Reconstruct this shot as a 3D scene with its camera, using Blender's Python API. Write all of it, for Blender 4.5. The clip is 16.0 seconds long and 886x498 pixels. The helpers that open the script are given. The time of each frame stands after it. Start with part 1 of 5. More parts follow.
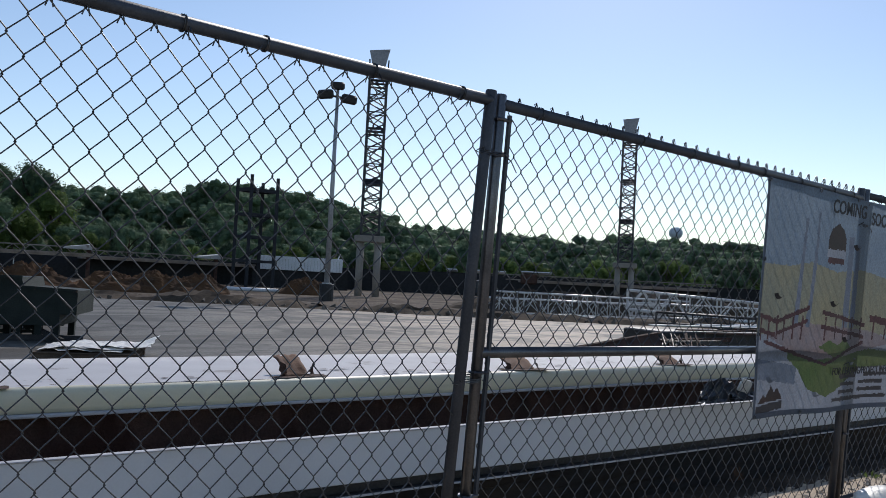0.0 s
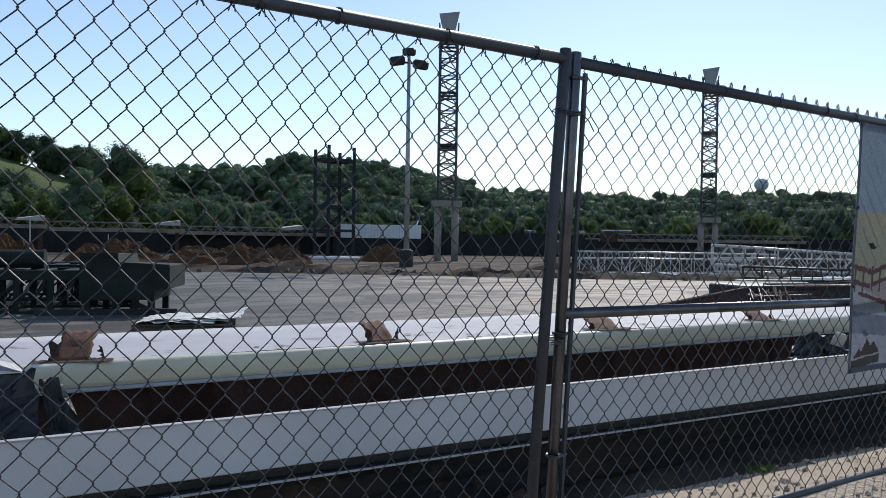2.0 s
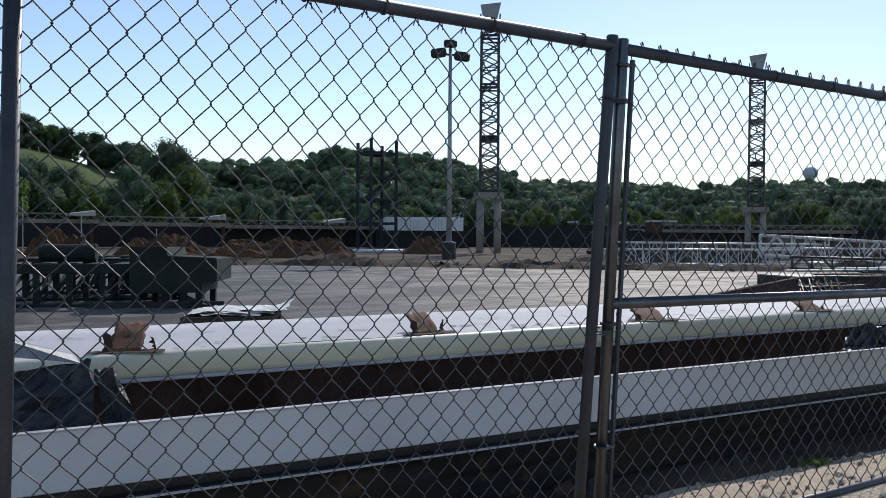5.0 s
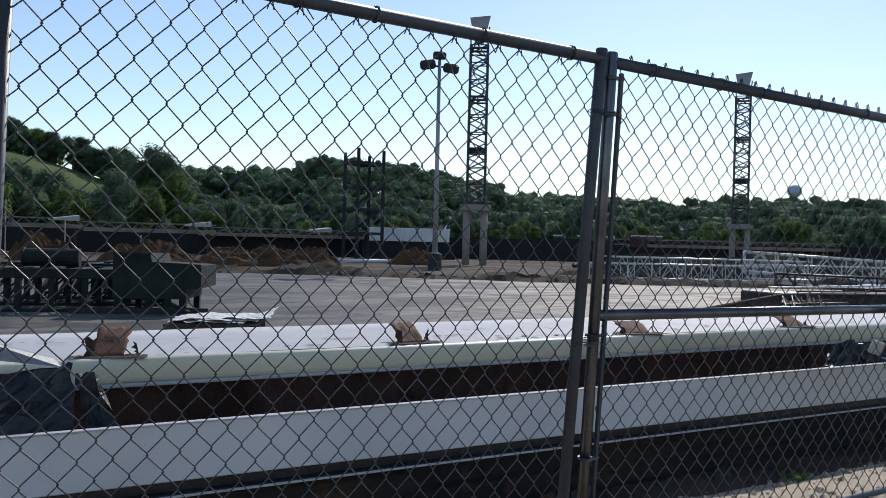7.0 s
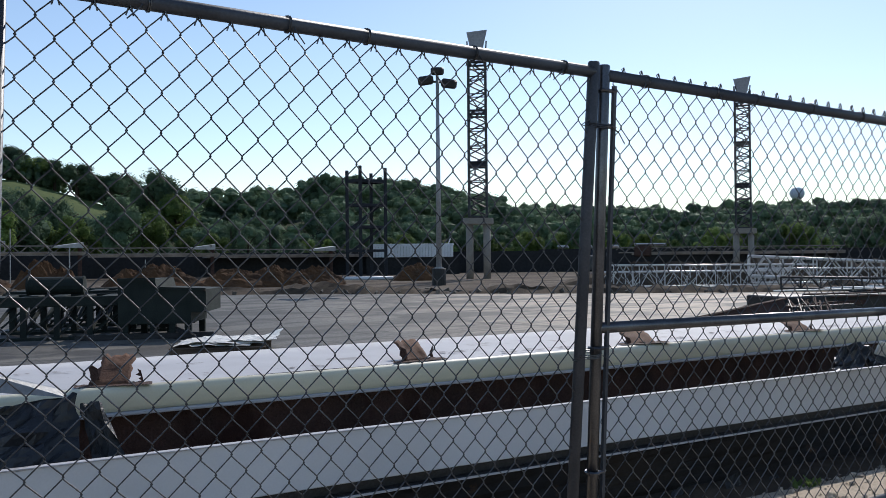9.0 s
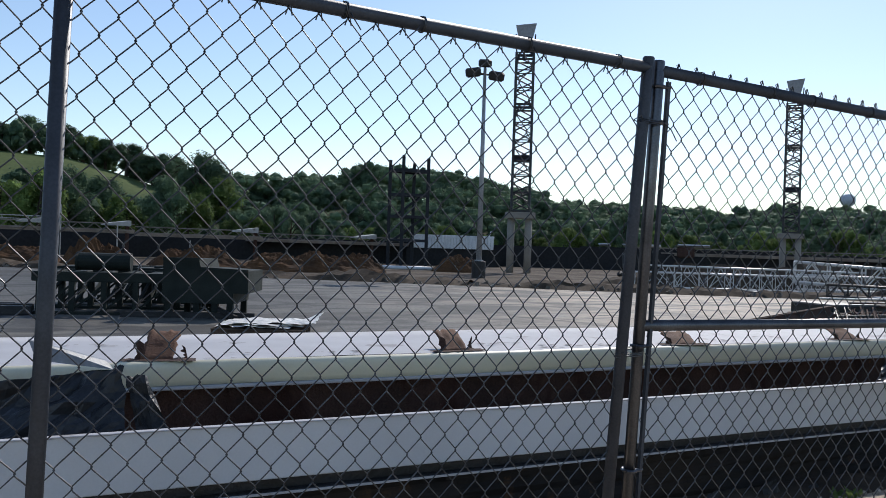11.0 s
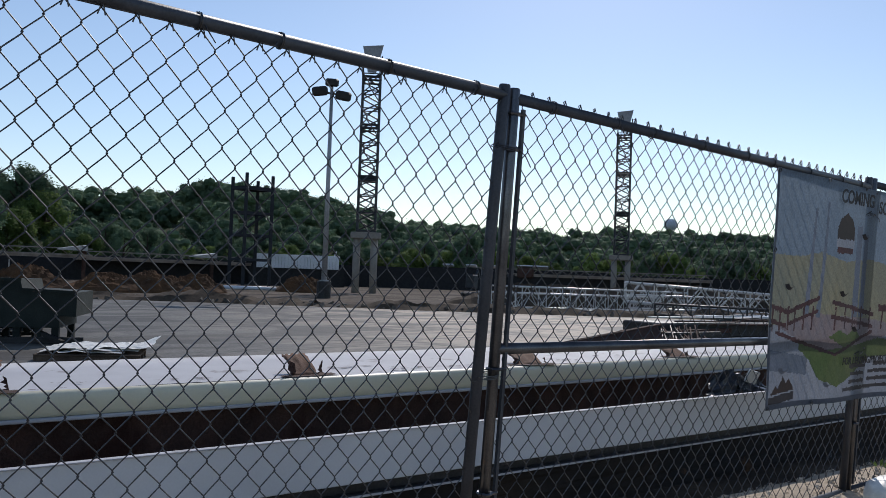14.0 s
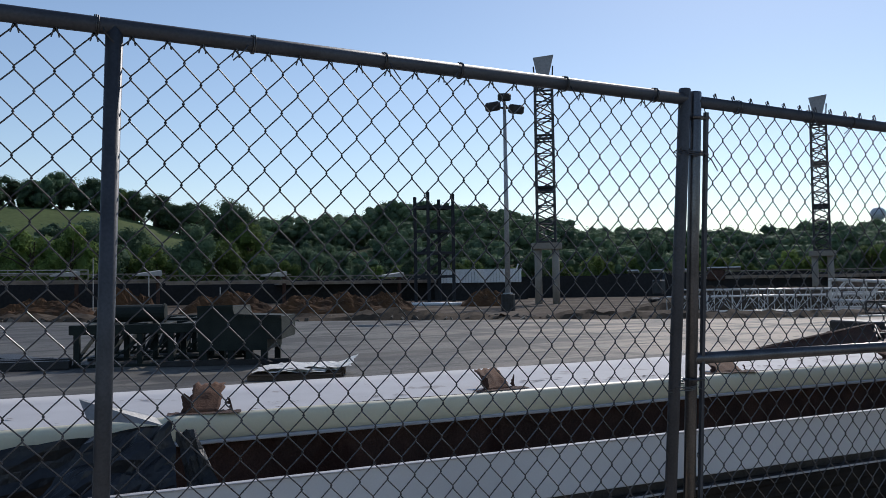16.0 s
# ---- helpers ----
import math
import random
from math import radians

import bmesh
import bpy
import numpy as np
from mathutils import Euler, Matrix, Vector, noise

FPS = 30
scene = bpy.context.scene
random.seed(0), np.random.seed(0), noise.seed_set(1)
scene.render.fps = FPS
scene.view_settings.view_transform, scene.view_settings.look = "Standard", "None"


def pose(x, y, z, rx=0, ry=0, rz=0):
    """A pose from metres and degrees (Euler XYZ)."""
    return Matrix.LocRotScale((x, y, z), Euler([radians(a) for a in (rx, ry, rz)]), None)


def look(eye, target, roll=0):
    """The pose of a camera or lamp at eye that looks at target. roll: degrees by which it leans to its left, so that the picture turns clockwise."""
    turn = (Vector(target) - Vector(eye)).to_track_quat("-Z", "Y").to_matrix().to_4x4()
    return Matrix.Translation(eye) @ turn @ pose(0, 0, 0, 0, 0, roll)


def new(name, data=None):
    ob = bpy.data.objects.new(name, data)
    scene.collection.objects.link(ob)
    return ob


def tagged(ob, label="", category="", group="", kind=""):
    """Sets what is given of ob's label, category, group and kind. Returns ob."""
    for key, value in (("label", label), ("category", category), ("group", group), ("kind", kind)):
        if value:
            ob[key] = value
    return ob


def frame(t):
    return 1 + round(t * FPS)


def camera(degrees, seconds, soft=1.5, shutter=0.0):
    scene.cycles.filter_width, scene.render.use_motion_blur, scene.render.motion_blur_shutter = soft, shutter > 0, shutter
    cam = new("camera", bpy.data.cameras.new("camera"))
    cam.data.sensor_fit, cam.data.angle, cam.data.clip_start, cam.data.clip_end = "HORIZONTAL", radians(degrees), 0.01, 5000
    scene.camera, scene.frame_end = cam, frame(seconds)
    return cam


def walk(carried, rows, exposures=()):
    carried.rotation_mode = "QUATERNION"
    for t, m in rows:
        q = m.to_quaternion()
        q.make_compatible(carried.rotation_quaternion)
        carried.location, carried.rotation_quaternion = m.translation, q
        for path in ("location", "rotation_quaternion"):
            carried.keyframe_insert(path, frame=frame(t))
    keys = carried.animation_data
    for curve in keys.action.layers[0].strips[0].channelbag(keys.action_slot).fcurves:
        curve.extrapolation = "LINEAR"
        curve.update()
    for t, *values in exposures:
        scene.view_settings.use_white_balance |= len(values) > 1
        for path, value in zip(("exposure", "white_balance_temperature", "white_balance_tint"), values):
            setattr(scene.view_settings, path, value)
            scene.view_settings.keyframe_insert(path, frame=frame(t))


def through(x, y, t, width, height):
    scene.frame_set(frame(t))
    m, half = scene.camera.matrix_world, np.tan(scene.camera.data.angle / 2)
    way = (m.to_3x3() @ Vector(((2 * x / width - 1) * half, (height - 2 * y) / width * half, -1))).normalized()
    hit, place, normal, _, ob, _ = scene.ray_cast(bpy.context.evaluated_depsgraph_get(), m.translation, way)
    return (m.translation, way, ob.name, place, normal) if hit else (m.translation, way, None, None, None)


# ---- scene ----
cam = camera(56.16, 16.0, soft=0.75)
PATH = [
    (0, (-0.028, -0.010, 1.282), (1.3171, 1.4683, 1.3535), 3.00),
    (0.5, (-0.023, -0.014, 1.287), (1.2845, 1.4985, 1.3242), 2.33),
    (1, (-0.035, -0.023, 1.284), (1.2290, 1.5266, 1.2937), 1.78),
    (1.5, (-0.034, -0.018, 1.285), (1.2015, 1.5554, 1.2759), 1.14),
    (2, (-0.043, -0.017, 1.284), (1.1608, 1.5798, 1.2612), 0.84),
    (2.5, (-0.051, -0.023, 1.285), (1.1182, 1.5991, 1.2540), 0.62),
    (3, (-0.057, -0.022, 1.283), (1.0721, 1.6291, 1.2576), 0.64),
    (3.5, (-0.051, -0.011, 1.282), (1.0636, 1.6501, 1.2608), 0.55),
    (4, (-0.052, -0.006, 1.280), (1.0606, 1.6562, 1.2478), 0.41),
    (6.5, (-0.050, -0.004, 1.272), (1.0951, 1.6356, 1.2324), 1.14),
    (7, (-0.055, -0.003, 1.269), (1.0941, 1.6338, 1.2543), 1.43),
    (7.5, (-0.051, -0.008, 1.273), (1.1048, 1.6247, 1.2761), 0.54),
    (8, (-0.050, -0.004, 1.272), (1.1146, 1.6218, 1.2813), 0.01),
    (8.5, (-0.040, -0.016, 1.284), (1.1241, 1.6098, 1.2993), -1.29),
    (9, (-0.042, -0.015, 1.281), (1.0985, 1.6275, 1.3010), -0.53),
    (9.5, (-0.052, -0.012, 1.275), (1.0385, 1.6643, 1.2705), 0.96),
    (12, (-0.069, -0.009, 1.272), (0.9891, 1.6882, 1.2732), 1.93),
    (12.5, (-0.080, -0.006, 1.276), (1.0145, 1.6683, 1.2849), 1.43),
    (13, (-0.070, 0.002, 1.276), (1.0947, 1.6281, 1.2946), 1.14),
    (13.5, (-0.075, 0.031, 1.288), (1.2021, 1.5697, 1.3369), 1.59),
    (14, (-0.066, 0.054, 1.284), (1.2877, 1.5244, 1.3445), 2.07),
    (14.5, (-0.073, 0.053, 1.284), (1.2990, 1.5062, 1.3433), 2.07),
    (15, (-0.086, 0.039, 1.291), (1.2437, 1.5310, 1.3671), 1.16),
    (15.5, (-0.093, 0.043, 1.294), (1.0986, 1.6474, 1.3720), -0.33),
    (16, (-0.112, 0.025, 1.300), (0.8930, 1.7525, 1.3828), -0.89),
]
EXPOSURES = [(0.0, 0.06, 6250, 13), (1.0, 0.34, 6250, 12.5), (2.0, 0.29, 6250, 12), (4.0, 0.27, 6250, 12), (9.5, 0.27, 6250, 12), (12.6, 0.25, 6250, 12.5), (13.0, 0.10, 6200, 13), (14.0, 0.0, 6250, 13.5), (15.0, 0.02, 6250, 14), (16.0, -0.06, 6250, 13)]
walk(cam, [(t, look(eye, target, roll)) for t, eye, target, roll in PATH], EXPOSURES)

# ---- light ----
SUN_BEARING, SUN_HEIGHT = 53.0, 36.0        # degrees from +y towards +x, degrees above the horizon
world = bpy.data.worlds.new("sky")
scene.world = world
world.use_nodes = True
wn = world.node_tree.nodes
sky = wn.new("ShaderNodeTexSky")
sky.sky_type, sky.sun_disc = "NISHITA", False
sky.sun_elevation, sky.sun_rotation = radians(SUN_HEIGHT), radians(SUN_BEARING)
sky.air_density, sky.dust_density, sky.ozone_density = 1.0, 0.18, 1.0
wn["Background"].inputs["Strength"].default_value = 0.11
world.node_tree.links.new(sky.outputs[0], wn["Background"].inputs["Color"])
sun = new("sun", bpy.data.lights.new("sun", "SUN"))
sun.data.energy, sun.data.angle, sun.data.color = 2.7, radians(0.55), (1.0, 0.94, 0.85)
sb, sh = radians(SUN_BEARING), radians(SUN_HEIGHT)
sun.matrix_world = look((math.sin(sb) * math.cos(sh) * 60, math.cos(sb) * math.cos(sh) * 60, math.sin(sh) * 60), (0, 0, 0))


# ---- materials ----
def material(name, base, rough=0.6, metal=0.0, second=None, scale=4.0, bump=0.0, fine=60.0, spots=None, spot_scale=8.0, spot_at=0.6, vary=0.0, shift=None, grit=0.16, gloss=0.5):
    """A node material: two tones mixed by a broad noise, a fine grain, optional spots with a shape of their own, bump."""
    m = bpy.data.materials.new(name)
    m.use_nodes = True
    n, link = m.node_tree.nodes, m.node_tree.links.new
    b = n["Principled BSDF"]
    b.inputs["Roughness"].default_value, b.inputs["Metallic"].default_value, b.inputs["Specular IOR Level"].default_value = rough, metal, gloss
    co = n.new("ShaderNodeTexCoord")
    wide = n.new("ShaderNodeTexNoise")
    wide.inputs["Scale"].default_value, wide.inputs["Detail"].default_value = scale, 6.0
    link(co.outputs["Object"], wide.inputs["Vector"])
    ramp = n.new("ShaderNodeValToRGB")
    ramp.color_ramp.elements[0].position, ramp.color_ramp.elements[1].position = 0.36, 0.66
    ramp.color_ramp.elements[0].color = (*base, 1)
    ramp.color_ramp.elements[1].color = (*(second or [c * 0.8 for c in base]), 1)
    link(wide.outputs[0], ramp.inputs[0])
    grain = n.new("ShaderNodeTexNoise")
    grain.inputs["Scale"].default_value, grain.inputs["Detail"].default_value = fine, 3.0
    link(co.outputs["Object"], grain.inputs["Vector"])
    tone = n.new("ShaderNodeMapRange")
    tone.inputs[1].default_value, tone.inputs[2].default_value, tone.inputs[3].default_value, tone.inputs[4].default_value = 0.3, 0.7, 1 - grit, 1 + grit
    link(grain.outputs[0], tone.inputs[0])
    mul = n.new("ShaderNodeMix")
    mul.data_type, mul.blend_type = "RGBA", "MULTIPLY"
    mul.inputs[0].default_value = 1.0
    link(ramp.outputs[0], mul.inputs[6])
    link(tone.outputs[0], mul.inputs[7])
    out = mul.outputs[2]
    if vary:
        info, hsv, mr = n.new("ShaderNodeObjectInfo"), n.new("ShaderNodeHueSaturation"), n.new("ShaderNodeMapRange")
        mr.inputs[3].default_value, mr.inputs[4].default_value = 1 - vary, 1 + vary
        link(info.outputs["Random"], mr.inputs[0])
        link(mr.outputs[0], hsv.inputs["Value"])
        link(out, hsv.inputs["Color"])
        out = hsv.outputs[0]
    if shift:
        geo, hsv2, mr2 = n.new("ShaderNodeNewGeometry"), n.new("ShaderNodeHueSaturation"), n.new("ShaderNodeMapRange")
        mr2.inputs[3].default_value, mr2.inputs[4].default_value = 1 - shift, 1 + shift
        link(geo.outputs["Random Per Island"], mr2.inputs[0])
        link(mr2.outputs[0], hsv2.inputs["Value"])
        link(out, hsv2.inputs["Color"])
        out = hsv2.outputs[0]
    if spots:
        sp, sr, mix = n.new("ShaderNodeTexNoise"), n.new("ShaderNodeValToRGB"), n.new("ShaderNodeMix")
        sp.inputs["Scale"].default_value, sp.inputs["Detail"].default_value, sp.inputs["Roughness"].default_value = spot_scale, 8.0, 0.65
        link(co.outputs["Object"], sp.inputs["Vector"])
        sr.color_ramp.elements[0].position, sr.color_ramp.elements[1].position = spot_at, spot_at + 0.05
        link(sp.outputs[0], sr.inputs[0])
        mix.data_type = "RGBA"
        link(sr.outputs[0], mix.inputs[0])
        link(out, mix.inputs[6])
        mix.inputs[7].default_value = (*spots, 1)
        out = mix.outputs[2]
    link(out, b.inputs["Base Color"])
    if bump:
        bp = n.new("ShaderNodeBump")
        bp.inputs["Strength"].default_value, bp.inputs["Distance"].default_value = bump, 0.02
        link(grain.outputs[0], bp.inputs["Height"])
        link(bp.outputs[0], b.inputs["Normal"])
    return m


GALV = material("galvanised_steel", (0.14, 0.14, 0.147), 0.32, 0.9, (0.09, 0.09, 0.095), 9, 0.04, 160, (0.16, 0.13, 0.11), 14, 0.66)
PIPE = material("weathered_pipe", (0.060, 0.065, 0.077), 0.5, 0.3, (0.040, 0.043, 0.052), 7, 0.04, 140, (0.085, 0.07, 0.065), 11, 0.68)
WIRE = material("fence_wire", (0.12, 0.12, 0.125), 0.42, 0.92, (0.065, 0.065, 0.067), 5, 0.0, 90)
WHITE = material("white_paint", (0.53, 0.52, 0.525), 0.68, 0.0, (0.47, 0.46, 0.465), 2.2, 0.03, 120, (0.33, 0.31, 0.30), 4.0, 0.615, grit=0.025, gloss=0.2)
CREAM = material("cream_paint", (0.82, 0.75, 0.55), 0.45, 0.0, (0.74, 0.67, 0.48), 1.8, 0.03, 90, (0.42, 0.38, 0.30), 6, 0.70, grit=0.025)
WEB = material("blue_white_paint", (0.64, 0.655, 0.68), 0.4, 0.0, (0.57, 0.585, 0.61), 1.6, 0.02, 100, (0.20, 0.18, 0.17), 7, 0.71, grit=0.025)
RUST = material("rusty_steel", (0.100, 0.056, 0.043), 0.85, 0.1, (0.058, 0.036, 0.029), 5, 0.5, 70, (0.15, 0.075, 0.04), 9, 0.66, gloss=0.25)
ORANGE = material("bright_rust", (0.165, 0.075, 0.038), 0.85, 0.1, (0.10, 0.043, 0.023), 11, 0.2, 90, (0.10, 0.05, 0.03), 14, 0.6)
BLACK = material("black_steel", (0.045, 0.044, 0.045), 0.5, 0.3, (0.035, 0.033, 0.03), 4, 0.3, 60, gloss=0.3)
TARP = material("grey_sheet_metal", (0.05, 0.051, 0.055), 0.38, 0.4, (0.026, 0.027, 0.029), 5, 0.3, 40, (0.02, 0.02, 0.02), 6, 0.6, gloss=0.4)
OLIVE = material("dark_green_paint", (0.026, 0.033, 0.028), 0.7, 0.0, (0.016, 0.021, 0.018), 3, 0.2, 50, (0.06, 0.04, 0.03), 7, 0.66, gloss=0.2)
STEEL = material("dark_primer_steel", (0.045, 0.05, 0.055), 0.5, 0.4, (0.03, 0.032, 0.035), 2, 0.2, 30)
TOWER_STEEL = material("dark_blue_primer", (0.026, 0.030, 0.037), 0.6, 0.0, (0.018, 0.021, 0.026), 1.5, 0.2, 30, (0.035, 0.025, 0.02), 2.0, 0.66, gloss=0.25)
CONCRETE = material("concrete", (0.30, 0.275, 0.235), 0.9, 0.0, (0.24, 0.22, 0.19), 1.6, 0.5, 30, (0.26, 0.25, 0.23), 3, 0.62)
ASPHALT = material("dusty_asphalt", (0.088, 0.085, 0.079), 0.7, 0.0, (0.135, 0.126, 0.108), 0.16, 0.45, 14, (0.045, 0.043, 0.04), 0.55, 0.585, gloss=0.25, grit=0.3)


def add_streaks(m, tone, turn, long, short, cut):
    """Long dark drag marks and cracks across a surface."""
    n, link = m.node_tree.nodes, m.node_tree.links.new
    b = n["Principled BSDF"]
    src = b.inputs["Base Color"].links[0].from_socket
    co, mp, tx, rp, mx = n.new("ShaderNodeTexCoord"), n.new("ShaderNodeMapping"), n.new("ShaderNodeTexNoise"), n.new("ShaderNodeValToRGB"), n.new("ShaderNodeMix")
    mp.inputs["Rotation"].default_value = (0, 0, radians(turn))
    mp.inputs["Scale"].default_value = (long, short, 1)
    tx.inputs["Scale"].default_value, tx.inputs["Detail"].default_value, tx.inputs["Distortion"].default_value = 1.0, 5.0, 0.7
    link(co.outputs["Object"], mp.inputs[0])
    link(mp.outputs[0], tx.inputs["Vector"])
    rp.color_ramp.elements[0].position, rp.color_ramp.elements[1].position = cut, cut + 0.09
    link(tx.outputs[0], rp.inputs[0])
    mx.data_type = "RGBA"
    link(rp.outputs[0], mx.inputs[0])
    link(src, mx.inputs[6])
    mx.inputs[7].default_value = (*tone, 1)
    link(mx.outputs[2], b.inputs["Base Color"])


add_streaks(ASPHALT, (0.165, 0.150, 0.122), 30, 0.10, 0.30, 0.58)


def add_dust_glare(m, tone, direction, start, width, most):
    """Pale dust and sun glare, both as colour, over one end of a surface, with a ragged border."""
    n, link = m.node_tree.nodes, m.node_tree.links.new
    b = n["Principled BSDF"]
    src = b.inputs["Base Color"].links[0].from_socket
    co, dot, tx, add, mr, mx = n.new("ShaderNodeTexCoord"), n.new("ShaderNodeVectorMath"), n.new("ShaderNodeTexNoise"), n.new("ShaderNodeMath"), n.new("ShaderNodeMapRange"), n.new("ShaderNodeMix")
    dot.operation = "DOT_PRODUCT"
    dot.inputs[1].default_value = direction
    link(co.outputs["Object"], dot.inputs[0])
    tx.inputs["Scale"].default_value, tx.inputs["Detail"].default_value = 0.45, 7.0
    link(co.outputs["Object"], tx.inputs["Vector"])
    add.operation = "MULTIPLY_ADD"
    add.inputs[1].default_value = 9.0
    link(tx.outputs[0], add.inputs[0])
    link(dot.outputs["Value"], add.inputs[2])
    mr.inputs[1].default_value, mr.inputs[2].default_value, mr.inputs[4].default_value = start + 4.5, start + width + 4.5, most
    link(add.outputs[0], mr.inputs[0])
    mx.data_type = "RGBA"
    link(mr.outputs[0], mx.inputs[0])
    link(src, mx.inputs[6])
    mx.inputs[7].default_value = (*tone, 1)
    link(mx.outputs[2], b.inputs["Base Color"])


# tan towards the right: dust, and part of the sun's glare put into colour
add_dust_glare(ASPHALT, (0.35, 0.275, 0.20), (1, -0.45, 0), 0.5, 8.0, 0.8)
add_streaks(ASPHALT, (0.045, 0.042, 0.038), 38, 0.16, 0.9, 0.575)
add_streaks(ASPHALT, (0.05, 0.047, 0.043), 58, 0.35, 2.2, 0.60)
add_streaks(ASPHALT, (0.070, 0.062, 0.052), 12, 0.10, 0.7, 0.59)
add_streaks(ASPHALT, (0.04, 0.037, 0.033), 75, 0.9, 2.4, 0.62)


def add_cracks(m, tone, scale, width, strength):
    """A net of cracks, bent by noise."""
    n, link = m.node_tree.nodes, m.node_tree.links.new
    b = n["Principled BSDF"]
    src = b.inputs["Base Color"].links[0].from_socket
    co, tx, mv, vo, mr, mx = n.new("ShaderNodeTexCoord"), n.new("ShaderNodeTexNoise"), n.new("ShaderNodeMix"), n.new("ShaderNodeTexVoronoi"), n.new("ShaderNodeMapRange"), n.new("ShaderNodeMix")
    tx.inputs["Scale"].default_value, tx.inputs["Detail"].default_value = 0.9, 5.0
    link(co.outputs["Object"], tx.inputs["Vector"])
    mv.data_type, mv.blend_type = "RGBA", "ADD"
    mv.inputs[0].default_value = 1.6
    mv.clamp_factor = False
    link(co.outputs["Object"], mv.inputs[6])
    link(tx.outputs["Color"], mv.inputs[7])
    vo.feature = "DISTANCE_TO_EDGE"
    vo.inputs["Scale"].default_value = scale
    link(mv.outputs[2], vo.inputs["Vector"])
    mr.inputs[1].default_value, mr.inputs[2].default_value, mr.inputs[3].default_value, mr.inputs[4].default_value = 0.0, width, strength, 0.0
    link(vo.outputs["Distance"], mr.inputs[0])
    mx.data_type = "RGBA"
    link(mr.outputs[0], mx.inputs[0])
    link(src, mx.inputs[6])
    mx.inputs[7].default_value = (*tone, 1)
    link(mx.outputs[2], b.inputs["Base Color"])


add_streaks(ASPHALT, (0.052, 0.048, 0.043), 20, 0.30, 0.50, 0.52)
add_streaks(ASPHALT, (0.19, 0.172, 0.142), 64, 0.4, 0.7, 0.60)
add_cracks(ASPHALT, (0.035, 0.033, 0.03), 0.16, 0.05, 0.8)
add_cracks(ASPHALT, (0.04, 0.037, 0.034), 0.6, 0.02, 0.5)
DIRT = material("bare_earth", (0.135, 0.108, 0.083), 0.95, 0.0, (0.075, 0.055, 0.040), 0.35, 0.8, 6, (0.27, 0.225, 0.17), 0.9, 0.60, gloss=0.1, grit=0.35)
CLAY = material("orange_clay", (0.115, 0.060, 0.030), 0.95, 0.0, (0.055, 0.034, 0.022), 0.9, 1.0, 7, (0.09, 0.06, 0.04), 2.2, 0.60, gloss=0.1)
add_streaks(DIRT, (0.055, 0.042, 0.032), 30, 0.10, 0.35, 0.53)
GRAVEL = material("gravel", (0.58, 0.48, 0.36), 0.95, 0.0, (0.47, 0.385, 0.285), 3, 0.8, 60, (0.22, 0.175, 0.13), 18, 0.62, gloss=0.15)
GRASS = material("meadow_grass", (0.10, 0.13, 0.045), 0.9, 0.0, (0.065, 0.095, 0.03), 0.08, 0.5, 1.5, gloss=0.1)
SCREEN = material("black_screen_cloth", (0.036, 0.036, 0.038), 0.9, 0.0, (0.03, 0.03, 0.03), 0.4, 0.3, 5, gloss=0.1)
# near-black for the shade under the girder, with rusty brown spots
GAP_SHADE = material("gap_shade", (0.026, 0.025, 0.025), 0.85, 0.0, (0.045, 0.034, 0.026), 1.2, 0.3, 12, (0.075, 0.045, 0.028), 3.0, 0.60, gloss=0.08)
ROOFING = material("white_sheet_roof", (0.72, 0.74, 0.76), 0.5, 0.1, (0.6, 0.62, 0.64), 0.5, 0.1, 20)
# assumed pale tone, chosen to throw warm fill on shaded faces
BOUNCE_ROAD = material("bounce_road", (0.40, 0.37, 0.33), 0.9, 0.0, (0.33, 0.30, 0.27), 0.4, 0.3, 20, (0.22, 0.2, 0.18), 1.0, 0.66, gloss=0.2)
DULL_SHEET = material("dull_pale_sheet", (0.45, 0.44, 0.41), 0.6, 0.0, (0.36, 0.35, 0.33), 0.8, 0.1, 15, (0.2, 0.17, 0.14), 1.5, 0.64)
GREY_PLATE = material("grey_plate", (0.26, 0.27, 0.29), 0.5, 0.1, (0.18, 0.19, 0.2), 4, 0.1, 40)
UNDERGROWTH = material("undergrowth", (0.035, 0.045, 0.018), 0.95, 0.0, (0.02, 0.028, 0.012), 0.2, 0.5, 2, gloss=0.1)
BARK = material("bark", (0.07, 0.05, 0.035), 0.95, 0.0, (0.045, 0.035, 0.025), 3, 0.8, 20)
TANK = material("tank_paint", (0.50, 0.56, 0.63), 0.5, 0.0, (0.44, 0.50, 0.57), 0.1, 0.0, 1)
SIGN = material("sign_sheet", (0.32, 0.32, 0.33), 0.5, 0.2, (0.26, 0.26, 0.27), 0.8, 0.1, 8)
GREY_POLE = material("pole_paint", (0.40, 0.41, 0.42), 0.45, 0.3, (0.33, 0.34, 0.35), 1.5, 0.1, 12)
PLASTIC = material("plastic_sheet", (0.88, 0.83, 0.73), 0.45, 0.0, (0.74, 0.71, 0.64), 3, 0.2, 20, (0.4, 0.33, 0.25), 5, 0.72)
TIMBER = material("old_timber", (0.16, 0.11, 0.075), 0.9, 0.0, (0.10, 0.07, 0.05), 4, 0.5, 50, gloss=0.2)

add_streaks(RUST, (0.05, 0.024, 0.018), 0, 3.0, 3.0, 0.56)

